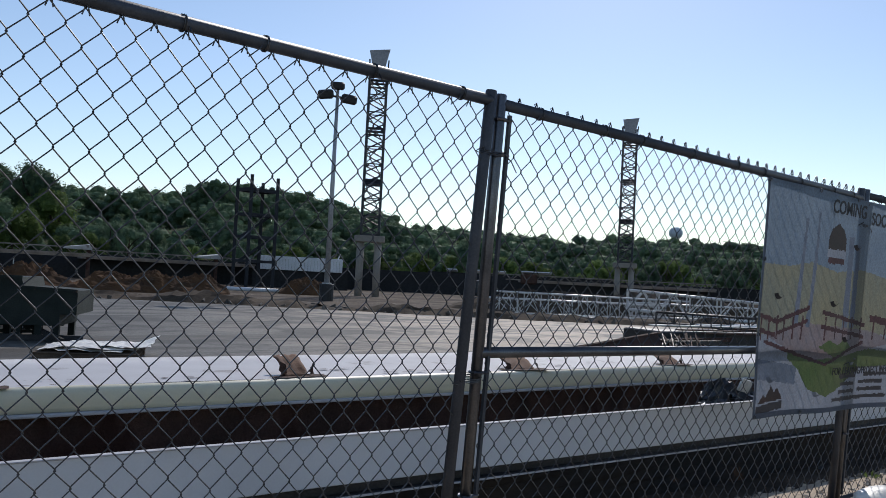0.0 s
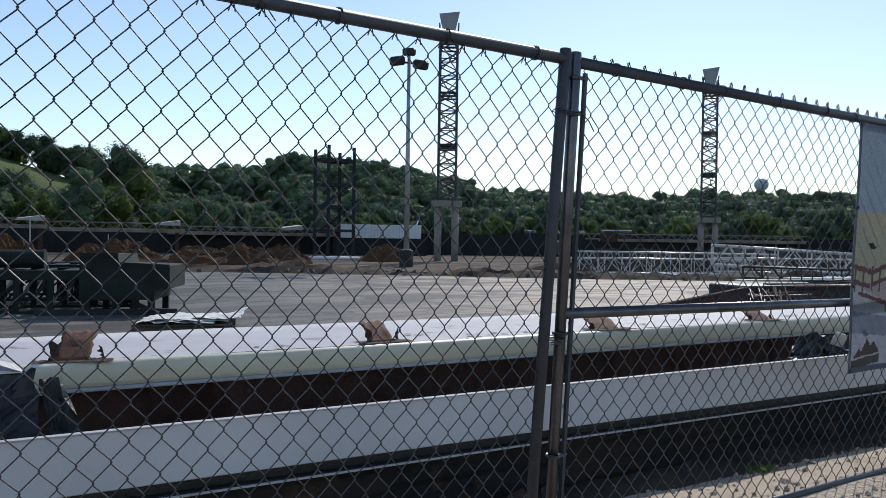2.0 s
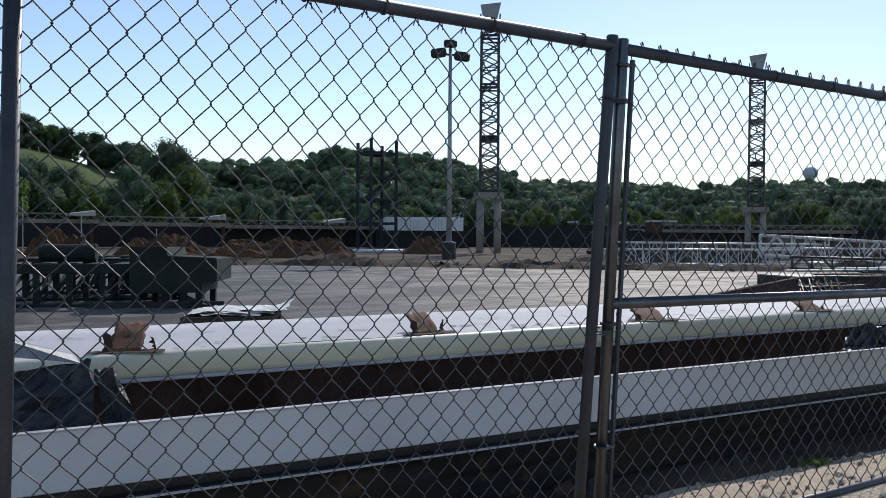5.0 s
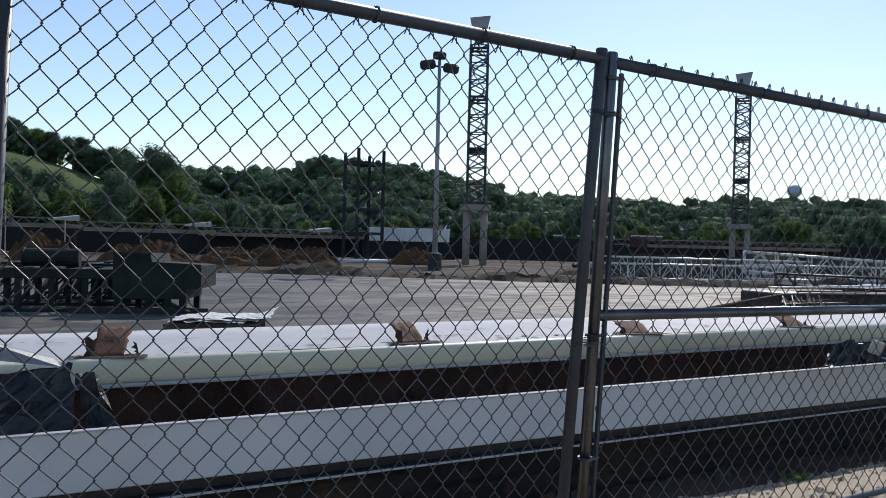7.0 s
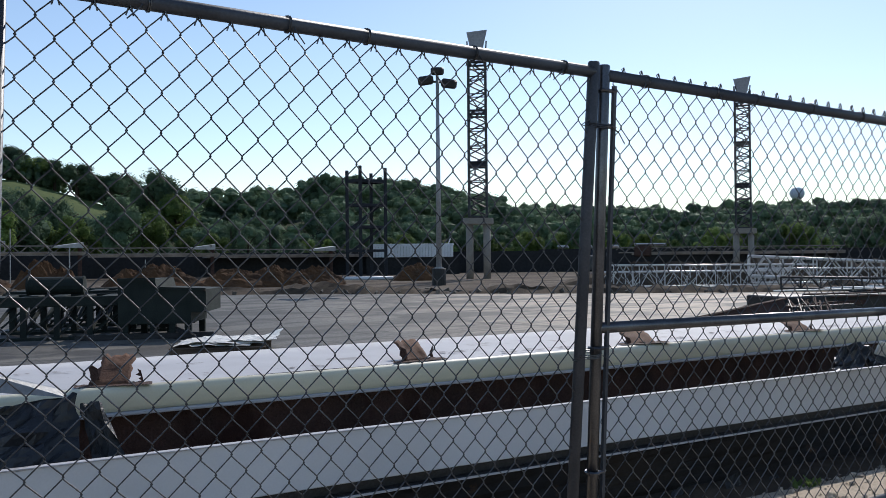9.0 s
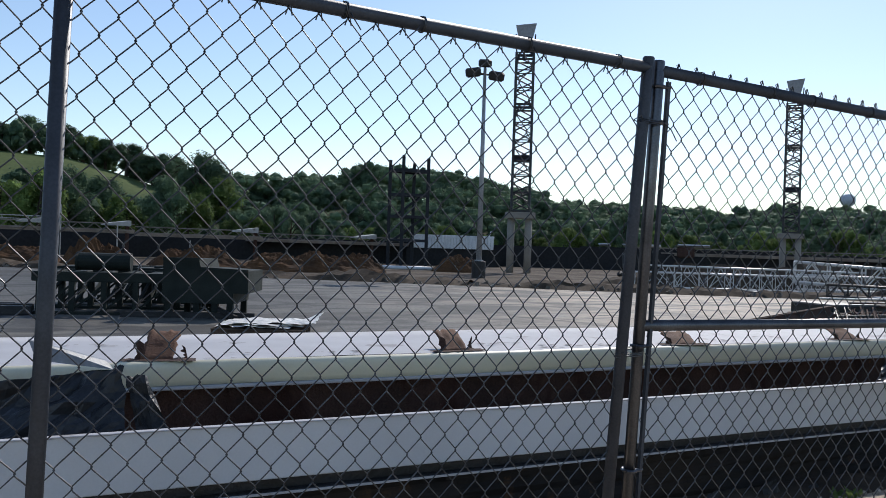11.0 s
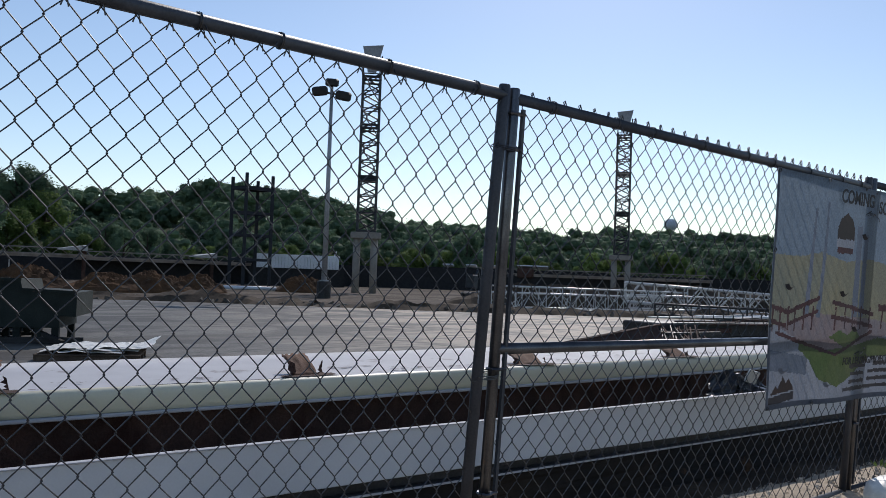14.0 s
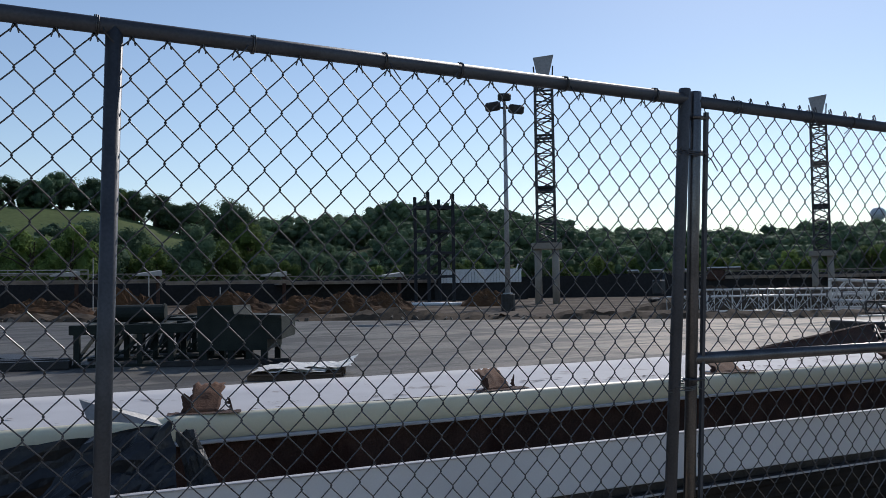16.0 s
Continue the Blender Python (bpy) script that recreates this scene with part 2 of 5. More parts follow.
def foliage(name, base, second, shift, vary=0.0):
    """Leaves: diffuse with some light passing through."""
    m = material(name, base, 0.6, 0.0, second, 0.13, 0.0, 0.9, shift=shift, vary=vary, grit=0.3, gloss=0.04)
    n, link = m.node_tree.nodes, m.node_tree.links.new
    b, out, tr, mix = n["Principled BSDF"], n["Material Output"], n.new("ShaderNodeBsdfTranslucent"), n.new("ShaderNodeMixShader")
    link(b.inputs["Base Color"].links[0].from_socket, tr.inputs["Color"])
    mix.inputs[0].default_value = 0.45
    link(b.outputs[0], mix.inputs[1])
    link(tr.outputs[0], mix.inputs[2])
    link(mix.outputs[0], out.inputs["Surface"])
    return m


LEAF = foliage("leaves", (0.175, 0.235, 0.068), (0.085, 0.140, 0.050), 0.25, 0.35)
# darker foliage, lifted and blued so that distance haze sits in its colour
LEAF_DARK_HAZED = foliage("dark_hazed_leaves", (0.150, 0.215, 0.120), (0.080, 0.128, 0.082), 0.2, 0.25)


# ---- building blocks ----
class Geo:
    """Gathers the faces of one mesh."""

    def __init__(self):
        self.v, self.f, self.smooth = [], [], False

    def add(self, verts, faces):
        k = len(self.v)
        self.v += [tuple(p) for p in verts]
        self.f += [tuple(i + k for i in f) for f in faces]
        return self

    def box(self, lo, hi, m=None, bevel=0.0):
        """A box, with its edges cut off by bevel."""
        (x0, y0, z0), (x1, y1, z1) = lo, hi
        if bevel:
            e = bevel
            p = [(x, y) for x, y in ((x0 + e, y0), (x1 - e, y0), (x1, y0 + e), (x1, y1 - e), (x1 - e, y1), (x0 + e, y1), (x0, y1 - e), (x0, y0 + e))]
            cx, cy = (x0 + x1) / 2, (y0 + y1) / 2
            q = [(x - math.copysign(min(e, abs(x - cx)), x - cx), y - math.copysign(min(e, abs(y - cy)), y - cy)) for x, y in p]
            rings = [[(x, y, z0) for x, y in q], [(x, y, z0 + e) for x, y in p], [(x, y, z1 - e) for x, y in p], [(x, y, z1) for x, y in q]]
            vs = [v for r in rings for v in r]
            fs = [(8 * r + i, 8 * r + (i + 1) % 8, 8 * r + 8 + (i + 1) % 8, 8 * r + 8 + i) for r in range(3) for i in range(8)]
            fs += [tuple(range(7, -1, -1)), tuple(range(24, 32))]
        else:
            vs = [(x, y, z) for z in (z0, z1) for x, y in ((x0, y0), (x1, y0), (x1, y1), (x0, y1))]
            fs = [(3, 2, 1, 0), (4, 5, 6, 7), (0, 1, 5, 4), (1, 2, 6, 5), (2, 3, 7, 6), (3, 0, 4, 7)]
        return self.add([m @ Vector(v) for v in vs] if m else vs, fs)

    def tube(self, pts, r, n=8, cap=True):
        """A round bar along points; r is one radius or one for each point."""
        pts = [Vector(p) for p in pts]
        rs = r if isinstance(r, (list, tuple)) else [r] * len(pts)
        vs, fs, side = [], [], None
        for i, p in enumerate(pts):
            d = (pts[min(i + 1, len(pts) - 1)] - pts[max(i - 1, 0)]).normalized()
            if side is None:
                side = d.orthogonal().normalized()
            side = (side - d * side.dot(d)).normalized()
            up = d.cross(side)
            vs += [p + (side * math.cos(a) + up * math.sin(a)) * rs[i] for a in [2 * math.pi * j / n for j in range(n)]]
        for i in range(len(pts) - 1):
            fs += [(n * i + j, n * i + (j + 1) % n, n * i + n + (j + 1) % n, n * i + n + j) for j in range(n)]
        if cap:
            fs += [tuple(range(n - 1, -1, -1)), tuple(range(n * (len(pts) - 1), n * len(pts)))]
        return self.add(vs, fs)

    def bar(self, p, q, w):
        """A square bar from p to q."""
        p, q = Vector(p), Vector(q)
        d = (q - p).normalized()
        a = d.cross((0, 0, 1)) if abs(d.z) < 0.99 else Vector((1, 0, 0))
        a = a.normalized() * w / 2
        b = d.cross(a).normalized() * w / 2
        vs = [o + s * a + t * b for o in (p, q) for s, t in ((-1, -1), (1, -1), (1, 1), (-1, 1))]
        return self.add(vs, [(3, 2, 1, 0), (4, 5, 6, 7), (0, 1, 5, 4), (1, 2, 6, 5), (2, 3, 7, 6), (3, 0, 4, 7)])

    def prism(self, poly, a, b, m=None):
        """A flat outline in x and z, drawn out along y from a to b."""
        n = len(poly)
        vs = [(x, a, z) for x, z in poly] + [(x, b, z) for x, z in poly]
        fs = [tuple(range(n)), tuple(range(2 * n - 1, n - 1, -1))] + [((i + 1) % n, i, n + i, n + (i + 1) % n) for i in range(n)]
        return self.add([m @ Vector(v) for v in vs] if m else vs, fs)

    def mesh(self, name, mat, smooth=False):
        me = bpy.data.meshes.new(name)
        me.from_pydata(self.v, [], self.f)
        me.materials.append(mat)
        if smooth:
            me.shade_smooth()
        me.update()
        return me


def thing(name, label, category, m=None, group="", kind=""):
    """An Empty at a thing's base, under which its parts hang."""
    ob = tagged(new(name), label, category, group, kind)
    ob.empty_display_size = 0.1
    if m is not None:
        ob.matrix_basis = m
    return ob


def part(name, geo, mat, parent=None, label="", smooth=False):
    ob = new(name, geo.mesh(name, mat, smooth))
    ob.parent = parent
    if label:
        ob["label"] = label
    return ob


def single(name, geo, mat, label, category, m=None, group="", kind="", smooth=False):
    """A thing of one mesh."""
    ob = tagged(new(name, geo.mesh(name, mat, smooth)), label, category, group, kind)
    if m is not None:
        ob.matrix_basis = m
    return ob


# ---- ground ----
def skyline(b):
    """Height of the hill behind the trees, by the bearing in degrees."""
    xs = (-180, -40, 0, 7.6, 11.8, 15.9, 21.2, 26.9, 33.1, 39.3, 48.8, 59.2, 75, 110, 180)
    hs = (2, 10, 16, 15, 12.0, 7.6, 7.6, 10.2, 10.4, 5.2, 3.6, 4.0, 3, 2, 2)
    return float(np.interp(b, xs, hs))


def ground_z(x, y):
    r, b = math.hypot(x, y), math.degrees(math.atan2(x, y))
    s = min(max((r - 88) / 75, 0), 1)
    return skyline(b) * s * s * (3 - 2 * s) + 0.35 * max(0, min(1, (r - 60) / 30)) * noise.noise((x * 0.05, y * 0.05, 0))


g = Geo()
RADII = [0, 1.5, 3, 5, 8, 12, 17, 24, 32, 42, 52, 62, 72, 82, 90, 98, 106, 114, 122, 130, 138, 146, 154, 163, 180, 220, 300, 450, 800, 1600, 3200]
N = 144
for i, r in enumerate(RADII):
    for j in range(N):
        a = 2 * math.pi * j / N
        x, y = r * math.sin(a), r * math.cos(a)
        g.v.append((x, y, ground_z(x, y) - 0.02))
for i in range(len(RADII) - 1):
    for j in range(N):
        a, b = i * N + j, i * N + (j + 1) % N
        g.f.append((b, a, a + N, b + N) if i else (a, a + N, b + N))
ground = single("ground", g, DIRT, "bare brown earth running out to grassy hills", "ground", kind="structure", smooth=True)
ground.data.materials.append(GRASS)
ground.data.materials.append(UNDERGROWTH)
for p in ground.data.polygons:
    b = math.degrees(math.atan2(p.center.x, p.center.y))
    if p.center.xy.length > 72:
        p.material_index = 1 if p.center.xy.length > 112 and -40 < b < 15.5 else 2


def sheet(name, outline, z, mat, label, category, kind="structure"):
    return single(name, Geo().add([(x, y, z) for x, y in outline], [tuple(range(len(outline)))]), mat, label, category, kind=kind)


sheet("lot_asphalt", [(-30, 5.6), (16, 4.2), (40, 2.5), (46, 8), (30, 13.5), (21.6, 19.2), (14.2, 26.2), (7.6, 31.6), (1.5, 38), (-14, 46), (-40, 40)], 0.0, ASPHALT, "grey dusty asphalt of an empty lot", "pavement")
sheet("gravel_strip", [(-30, 0.9), (40, -1.6), (40, 2.5), (16, 4.2), (-30, 5.6)], 0.004, GRAVEL, "tan gravel and litter under the fence", "ground")
# the road is out of view and serves as a reflector for the girders
sheet("road", [(-60, -14), (60, -16.5), (40, -1.6), (-30, 0.9), (-60, 2)], 0.008, BOUNCE_ROAD, "unseen road beside the fence, made pale to bounce light", "road")


# ---- chain-link fence ----
U = Vector((1, -0.04, -0.006)).normalized()
V = Vector((0, -0.067, 1)).normalized()
Wd = V.cross(U).normalized()
FENCE = Matrix(((U.x, Wd.x, V.x, 2.05), (U.y, Wd.y, V.y, 2.18), (U.z, Wd.z, V.z, 0.0), (0, 0, 0, 1)))
RISE, RAIL = 0.101, 1.925


def chain_link(u0, u1, v0, v1, first, pitch, head, lean=0.0):
    """Zigzag wires hooked into one another, hanging from v1 down to v0; a knuckle stands at u = first, and head is its height over v1."""
    g = Geo()
    half = pitch / 2
    start, steps = math.ceil((u0 - first) / half + 0.5), round((v1 - v0) / (RISE / 2))
    for n in range(start, int((u1 - first) / half - 0.5) + 1):
        x0, pts = first + (n + 0.5) * half, []
        for k in range(steps + 1):
            side = -1 if (k + n) % 2 == 0 else 1
            z = v1 - k * RISE / 2
            sag = 0.008 * noise.noise((x0 * 1.3, z * 1.3, 3.0))
            dx = 0.005 * noise.noise((x0 * 1.7, z * 1.7, 9.0))
            dz = 0.004 * noise.noise((x0 * 1.5, z * 1.5, 15.0))
            x = x0 + side * (half / 2 + 0.002) + dx
            pts += [(x - side * 0.004, sag - side * 0.003, z + dz + 0.0065), (x, sag, z + dz), (x - side * 0.004, sag + side * 0.003, z + dz - 0.0065)]
        x, y, z = pts[1]
        if n % 2 == 0:        # the two ends hooked into a knuckle
            top = [(x + 0.011, y - 0.006, z - 0.022), (x + 0.006, y - 0.008, z - 0.004), (x + 0.001, y - 0.006, z + head), (x - 0.005, y - 0.001, z + head * 0.5)]
        else:
            top = [(x - 0.011, y - 0.004, z - 0.022), (x - 0.006, y - 0.006, z - 0.004), (x - 0.001, y - 0.002, z + head), (x + 0.004, y, z + head * 0.4)]
        g.tube([(px + lean * (RAIL - pz), py, pz) for px, py, pz in top + pts[1:-1]], 0.0019, 6, False)
    return g


def tie(u, v, r, tail):
    """A wire wound twice round the rail, with a loose tail."""
    pts = [(u + 0.004 * a / 6.28, (r + 0.003) * math.sin(a), v + (r + 0.003) * math.cos(a)) for a in np.linspace(0, 4 * math.pi, 26)]
    pts += [(u + 0.02 * tail, -r - 0.004, v - 0.02), (u + 0.05 * tail, -r + 0.004, v - 0.05)]
    return Geo().tube(pts, 0.0019, 5)


def fence_panel(u0, u1, brace, mid, mesh_top, label, first, pitch, head, lean=0.0, mesh_lean=0.0, tall=0.025):
    """A temporary fence panel: two posts, rails, chain link; a brace post or a middle rail."""
    p = thing("fence_panel", label, "fence panel", FENCE, "temporary fence panels")
    for u in (u0, u1):
        part("post", Geo().tube([(u + lean * RAIL, 0, 0.03), (u, 0, RAIL + tall), (u, 0, RAIL + tall + 0.005)], [0.0205, 0.0205, 0.018], 16), GALV if mid and u == u0 else PIPE, p, smooth=True)
    part("top_rail", Geo().tube([(u0, 0, RAIL - (0.004 if mid else 0)), (u1, 0, RAIL - (0.026 if mid else 0))], 0.0205, 16), PIPE, p, smooth=True)
    part("bottom_rail", Geo().tube([(u0 + lean * 1.82, 0, 0.10), (u1 + lean * 1.82, 0, 0.10)], 0.0205, 14), PIPE, p, smooth=True)
    if brace:
        part("brace_post", Geo().tube([(brace + lean * 1.82, 0, 0.10), (brace, 0, RAIL)], 0.0205, 16), PIPE, p, smooth=True)
    if mid:
        k = u0
        part("middle_rail", Geo().tube([(u0 + lean * 0.9, 0, 1.026), (u1 + lean * 0.9, 0, 1.010)], 0.0205, 16), GALV, p, smooth=True)
        part("tension_bar", Geo().bar((u0 + 0.040 + lean * 1.78, -0.012, 0.14), (u0 + 0.040, -0.012, 1.885), 0.013), PIPE, p)
        for v in (1.865, 1.74, 0.955, 0.505):
            k = u0 + lean * (RAIL - v)
            part("clamp", Geo().tube([(k - 0.026, -0.012, v), (k + 0.045, -0.014, v), (k + 0.051, -0.008, v)], 0.007, 6).tube([(k + 0.024 * math.cos(a), 0.024 * math.sin(a), v) for a in np.linspace(0, 6.28, 13)], 0.006, 6), GALV, p)
    part("chain_link", chain_link(u0 + 0.02, u1 - 0.015, 0.07, mesh_top, first, pitch, head, mesh_lean), WIRE, p, "diamond mesh of galvanised wire")
    for i, u in enumerate(np.arange(u0 + 0.2, u1 - 0.05, 0.33)):
        part("wire_tie", tie(u + 0.05 * math.sin(i * 2.1), RAIL - (0.004 + 0.022 * (u - u0) / (u1 - u0) if mid else 0), 0.0205, 1 if i % 2 else -1), WIRE, p)
    return p


fence_panel(-3.70, -0.0155, -1.85, False, 1.905, "grey chain-link fence panel with an upright brace", -1.811, 0.0847, 0.008, -0.0145, -0.0128, 0.031)
fence_panel(0.034, 2.965, None, True, 1.9435, "grey chain-link fence panel with a middle rail", 0.1234, 0.0877, 0.012, 0.0125, 0.0066)
fence_panel(3.03, 6.70, None, True, 1.92, "grey chain-link fence panel partly behind a banner", 3.1, 0.0877, 0.012, 0.0125, 0.0066)
fence_panel(-7.42, -3.745, -5.58, False, 1.905, "grey chain-link fence panel with an upright brace", -1.811, 0.0847, 0.008, -0.0145, -0.0128, 0.031)
for u in (0.012, 3.003, -3.722):
    for v in (1.74, 0.93):
        g = Geo()
        for s in range(3):
            g.tube([(u + 0.052 * math.cos(a), 0.027 * math.sin(a) - 0.002 * s, v + 0.006 * s + 0.008 * math.sin(a)) for a in np.linspace(0, 6.2, 15)], 0.0022, 5)
        g.tube([(u - 0.05, -0.02, v), (u - 0.085, -0.05, v + 0.012), (u - 0.10, -0.03, v - 0.005), (u - 0.07, -0.03, v - 0.01)], 0.0022, 5)
        g.tube([(u + 0.05, -0.02, v), (u + 0.075, -0.03, v - 0.02), (u + 0.115, -0.02, v - 0.055)], 0.0022, 5)
        single("binding_wire", g, WIRE, "twisted wire binding two fence posts", "wire", FENCE, "binding wires")

# ---- girders behind the fence ----
GIRDER = pose(0, 0, 0, 0, 0, -5.2) @ pose(0, 0.03, 0)
gx0, gx1 = -9.0, 15.0
beam = thing("front_girder", "long bluish white steel girder lying behind the fence", "girder", GIRDER)
part("web", Geo().box((gx0, 3.21, 0.33), (gx1, 3.235, 0.552), None, 0.004), WEB, beam, "bluish white painted face")
part("top_flange", Geo().box((gx0, 3.200, 0.552), (gx1, 3.235, 0.557), None, 0.002).box((gx0, 3.235, 0.52), (gx1, 3.30, 0.535), None, 0.004), WHITE, beam, "thin white edge")
# flange and recess below the face are black: their shade is put into colour
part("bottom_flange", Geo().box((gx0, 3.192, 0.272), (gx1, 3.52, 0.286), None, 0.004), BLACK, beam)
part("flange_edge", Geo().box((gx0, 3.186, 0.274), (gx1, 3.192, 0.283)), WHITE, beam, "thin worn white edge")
part("lower_web", Geo().box((gx0, 3.24, 0.286), (gx1, 3.27, 0.52)), BLACK, beam, "dark recess below the face, shade in its colour")
for x in np.arange(gx0 + 0.6, gx1, 2.4):
    part("stiffener", Geo().box((x, 3.27, 0.286), (x + 0.015, 3.50, 0.50)), RUST, beam, "rusty stiffener plate")
for i, x in enumerate(np.arange(gx0 + 1.1, gx1, 2.05)):
    single("timber_block", Geo().box((x, 3.26 + 0.03 * (i % 3), 0.0), (x + 0.26, 3.58, 0.272), None, 0.012), TIMBER, "dark timber block carrying a girder", "timber", GIRDER, "blocks under the girder")

rear = thing("rear_girder", "wide white steel girder with torn rusty brackets", "girder", GIRDER)
prof = [(4.215, 0.550), (4.205, 0.562), (4.2, 0.575), (4.2, 0.638), (4.205, 0.654), (4.217, 0.667), (4.235, 0.672)]
g = Geo()
secs = np.arange(gx0, gx1 + 0.1, 0.5)
for x in secs:
    g.v += [(x, y + 0.004 * noise.noise((x * 0.7, 0, 0)), z + 0.004 * noise.noise((x * 0.6, 5, 0))) for y, z in prof]
k = len(prof)
g.f = [(i * k + j, (i + 1) * k + j, (i + 1) * k + j + 1, i * k + j + 1) for i in range(len(secs) - 1) for j in range(k - 1)]
part("front_lip", g, CREAM, rear, "cream painted rounded lip", True)
part("lip_flange", Geo().box((gx0, 4.185, 0.533), (gx1, 4.26, 0.550), None, 0.004), WHITE, rear)
g = Geo()
cols = [4.235, 4.45, 4.7, 5.1, 5.42, 5.425]
for x in secs:
    g.v += [(x, y, (0.672 if j < 5 else 0.6) + 0.006 * noise.noise((x * 0.9, y * 3, 2))) for j, y in enumerate(cols)]
k = len(cols)
g.f = [(i * k + j, (i + 1) * k + j, (i + 1) * k + j + 1, i * k + j + 1) for i in range(len(secs) - 1) for j in range(k - 1)]
part("top_plate", g, WHITE, rear, "scuffed white painted top", True)
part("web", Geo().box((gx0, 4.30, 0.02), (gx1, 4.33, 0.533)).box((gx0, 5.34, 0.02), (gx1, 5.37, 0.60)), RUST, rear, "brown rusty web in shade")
part("base_flange", Geo().box((gx0, 4.15, 0.0), (gx1, 5.2, 0.02)), RUST, rear)


def torn_plate(rnd, w, rise, back, curl, seed, n=9):
    """A bent plate with ragged edges, 4 mm thick, rising from its front edge and curling over backwards."""
    g = Geo()
    for side in (0, 0.004):
        for i in range(n + 1):
            for j in range(n + 1):
                s, t = i / n, j / n
                rag = 0.10 * w * noise.noise((t * 6, seed, 1 + (s > 0.5))) * (1 if i in (0, n) else 0.3 * (i in (1, n - 1)))
                top = 0.16 * noise.noise((s * 7, seed, 4)) * t * t
                a = t * curl
                y = back * (t + 0.25 * math.sin(a)) + 0.012 * noise.noise((s * 4, t * 4, seed))
                z = rise * (math.sin(min(a, 1.57)) / math.sin(min(curl, 1.57)) + top) + 0.008 * noise.noise((s * 5, t * 5, seed + 3))
                g.v.append((w * s + rag + 0.03 * t, y + side * 0.6, max(z, 0) + 0.001 - side))
    m = (n + 1) ** 2
    for i in range(n):
        for j in range(n):
            a, b = i * (n + 1) + j, (i + 1) * (n + 1) + j
            g.f += [(a, b, b + 1, a + 1), (m + a + 1, m + b + 1, m + b, m + a)]
    rim = [i * (n + 1) for i in range(n + 1)] + [n * (n + 1) + j for j in range(1, n + 1)] + [i * (n + 1) + n for i in range(n - 1, -1, -1)] + [j for j in range(n - 1, 0, -1)]
    g.f += [(a, m + a, m + b, b) for a, b in zip(rim, rim[1:] + rim[:1])]
    return g


def bracket(x, w, seed, rise):
    """A torn piece of angle left on the girder: a bent plate, shreds at its sides and a rusty foot along the lip."""
    rnd = random.Random(seed)
    b = new("bracket")
    b.parent = rear
    b["label"] = "torn rusty bracket"
    b.matrix_basis = pose(x, 4.27, 0.673, 0, 0, rnd.uniform(-14, 4))
    part("plate", torn_plate(rnd, w, rise, 0.17, 1.25, seed), ORANGE, b, smooth=True)
    for k, x0 in enumerate((-0.03, w + 0.01)):
        h = rise * rnd.uniform(0.55, 0.85)
        pts = [(x0, 0.0)]
        for q in range(7):
            pts.append((x0 + 0.02 + 0.035 * rnd.random() * (1 if k else -0.6), h * (q + 1) / 7))
        pts += [(x0 + 0.045, h * 0.8), (x0 + 0.05, h * 0.4), (x0 + 0.06, 0.0)]
        part("shred", Geo().prism(pts, 0.03 + 0.03 * k, 0.036 + 0.03 * k), RUST, b, "dark torn shred")
    foot = Geo()
    n = 18
    for q in range(n + 1):
        c = -0.09 + (w + 0.2) * q / n
        foot.v += [(c, -0.03 - 0.012 * rnd.random(), 0.004), (c, 0.02 + 0.03 * rnd.random(), 0.007)]
    foot.f = [(2 * q, 2 * q + 2, 2 * q + 3, 2 * q + 1) for q in range(n)]
    part("foot", foot, RUST, b, "rusty foot left on the lip")
    for _ in range(4):
        c, r = rnd.random() * w * 1.3, 0.02 + 0.03 * rnd.random()
        part("flake", Geo().add([(c, -0.03 + 0.05 * rnd.random(), 0.002), (c + r, -0.02, 0.004), (c + r * 0.6, 0.04, 0.012), (c - 0.2 * r, 0.03, 0.008)], [(0, 1, 2, 3)]), RUST, b)


for i, (x, w) in enumerate(((-1.3, 0.2), (0.47, 0.18), (2.16, 0.18), (3.88, 0.24), (5.56, 0.22), (7.3, 0.2), (9.1, 0.2))):
    bracket(x, w * 0.86, i, (0.10, 0.125, 0.105, 0.07, 0.075, 0.09, 0.08)[i])


# chips in the paint along the lip and mud smeared on the top
rnd = random.Random(14)


def blot(cx, cy, lx, ly, seed, n=30):
    """A thin ragged stain."""
    g = Geo()
    for a in [2 * math.pi * k / n for k in range(n)]:
        r = 0.75 + 0.55 * noise.noise((math.cos(a) * 1.6, math.sin(a) * 1.6, seed)) + 0.25 * noise.noise((math.cos(a) * 5, math.sin(a) * 5, seed))
        g.v.append((cx + lx * r * math.cos(a), cy + ly * r * math.sin(a), 0.6795))
    g.v.append((cx, cy, 0.6795))
    g.f = [(n, k, (k + 1) % n) for k in range(n)]
    return g


MUD = material("dried_mud", (0.34, 0.32, 0.31), 0.95, 0.0, (0.24, 0.22, 0.21), 9, 0.3, 60, gloss=0.1)
for i in range(40):
    x = -3.5 + 12 * rnd.random()
    part("paint_chip", blot(x, 4.243 + 0.02 * rnd.random() ** 2, 0.012 + 0.06 * rnd.random() ** 3, 0.007, i), RUST if i % 3 else MUD, rear)
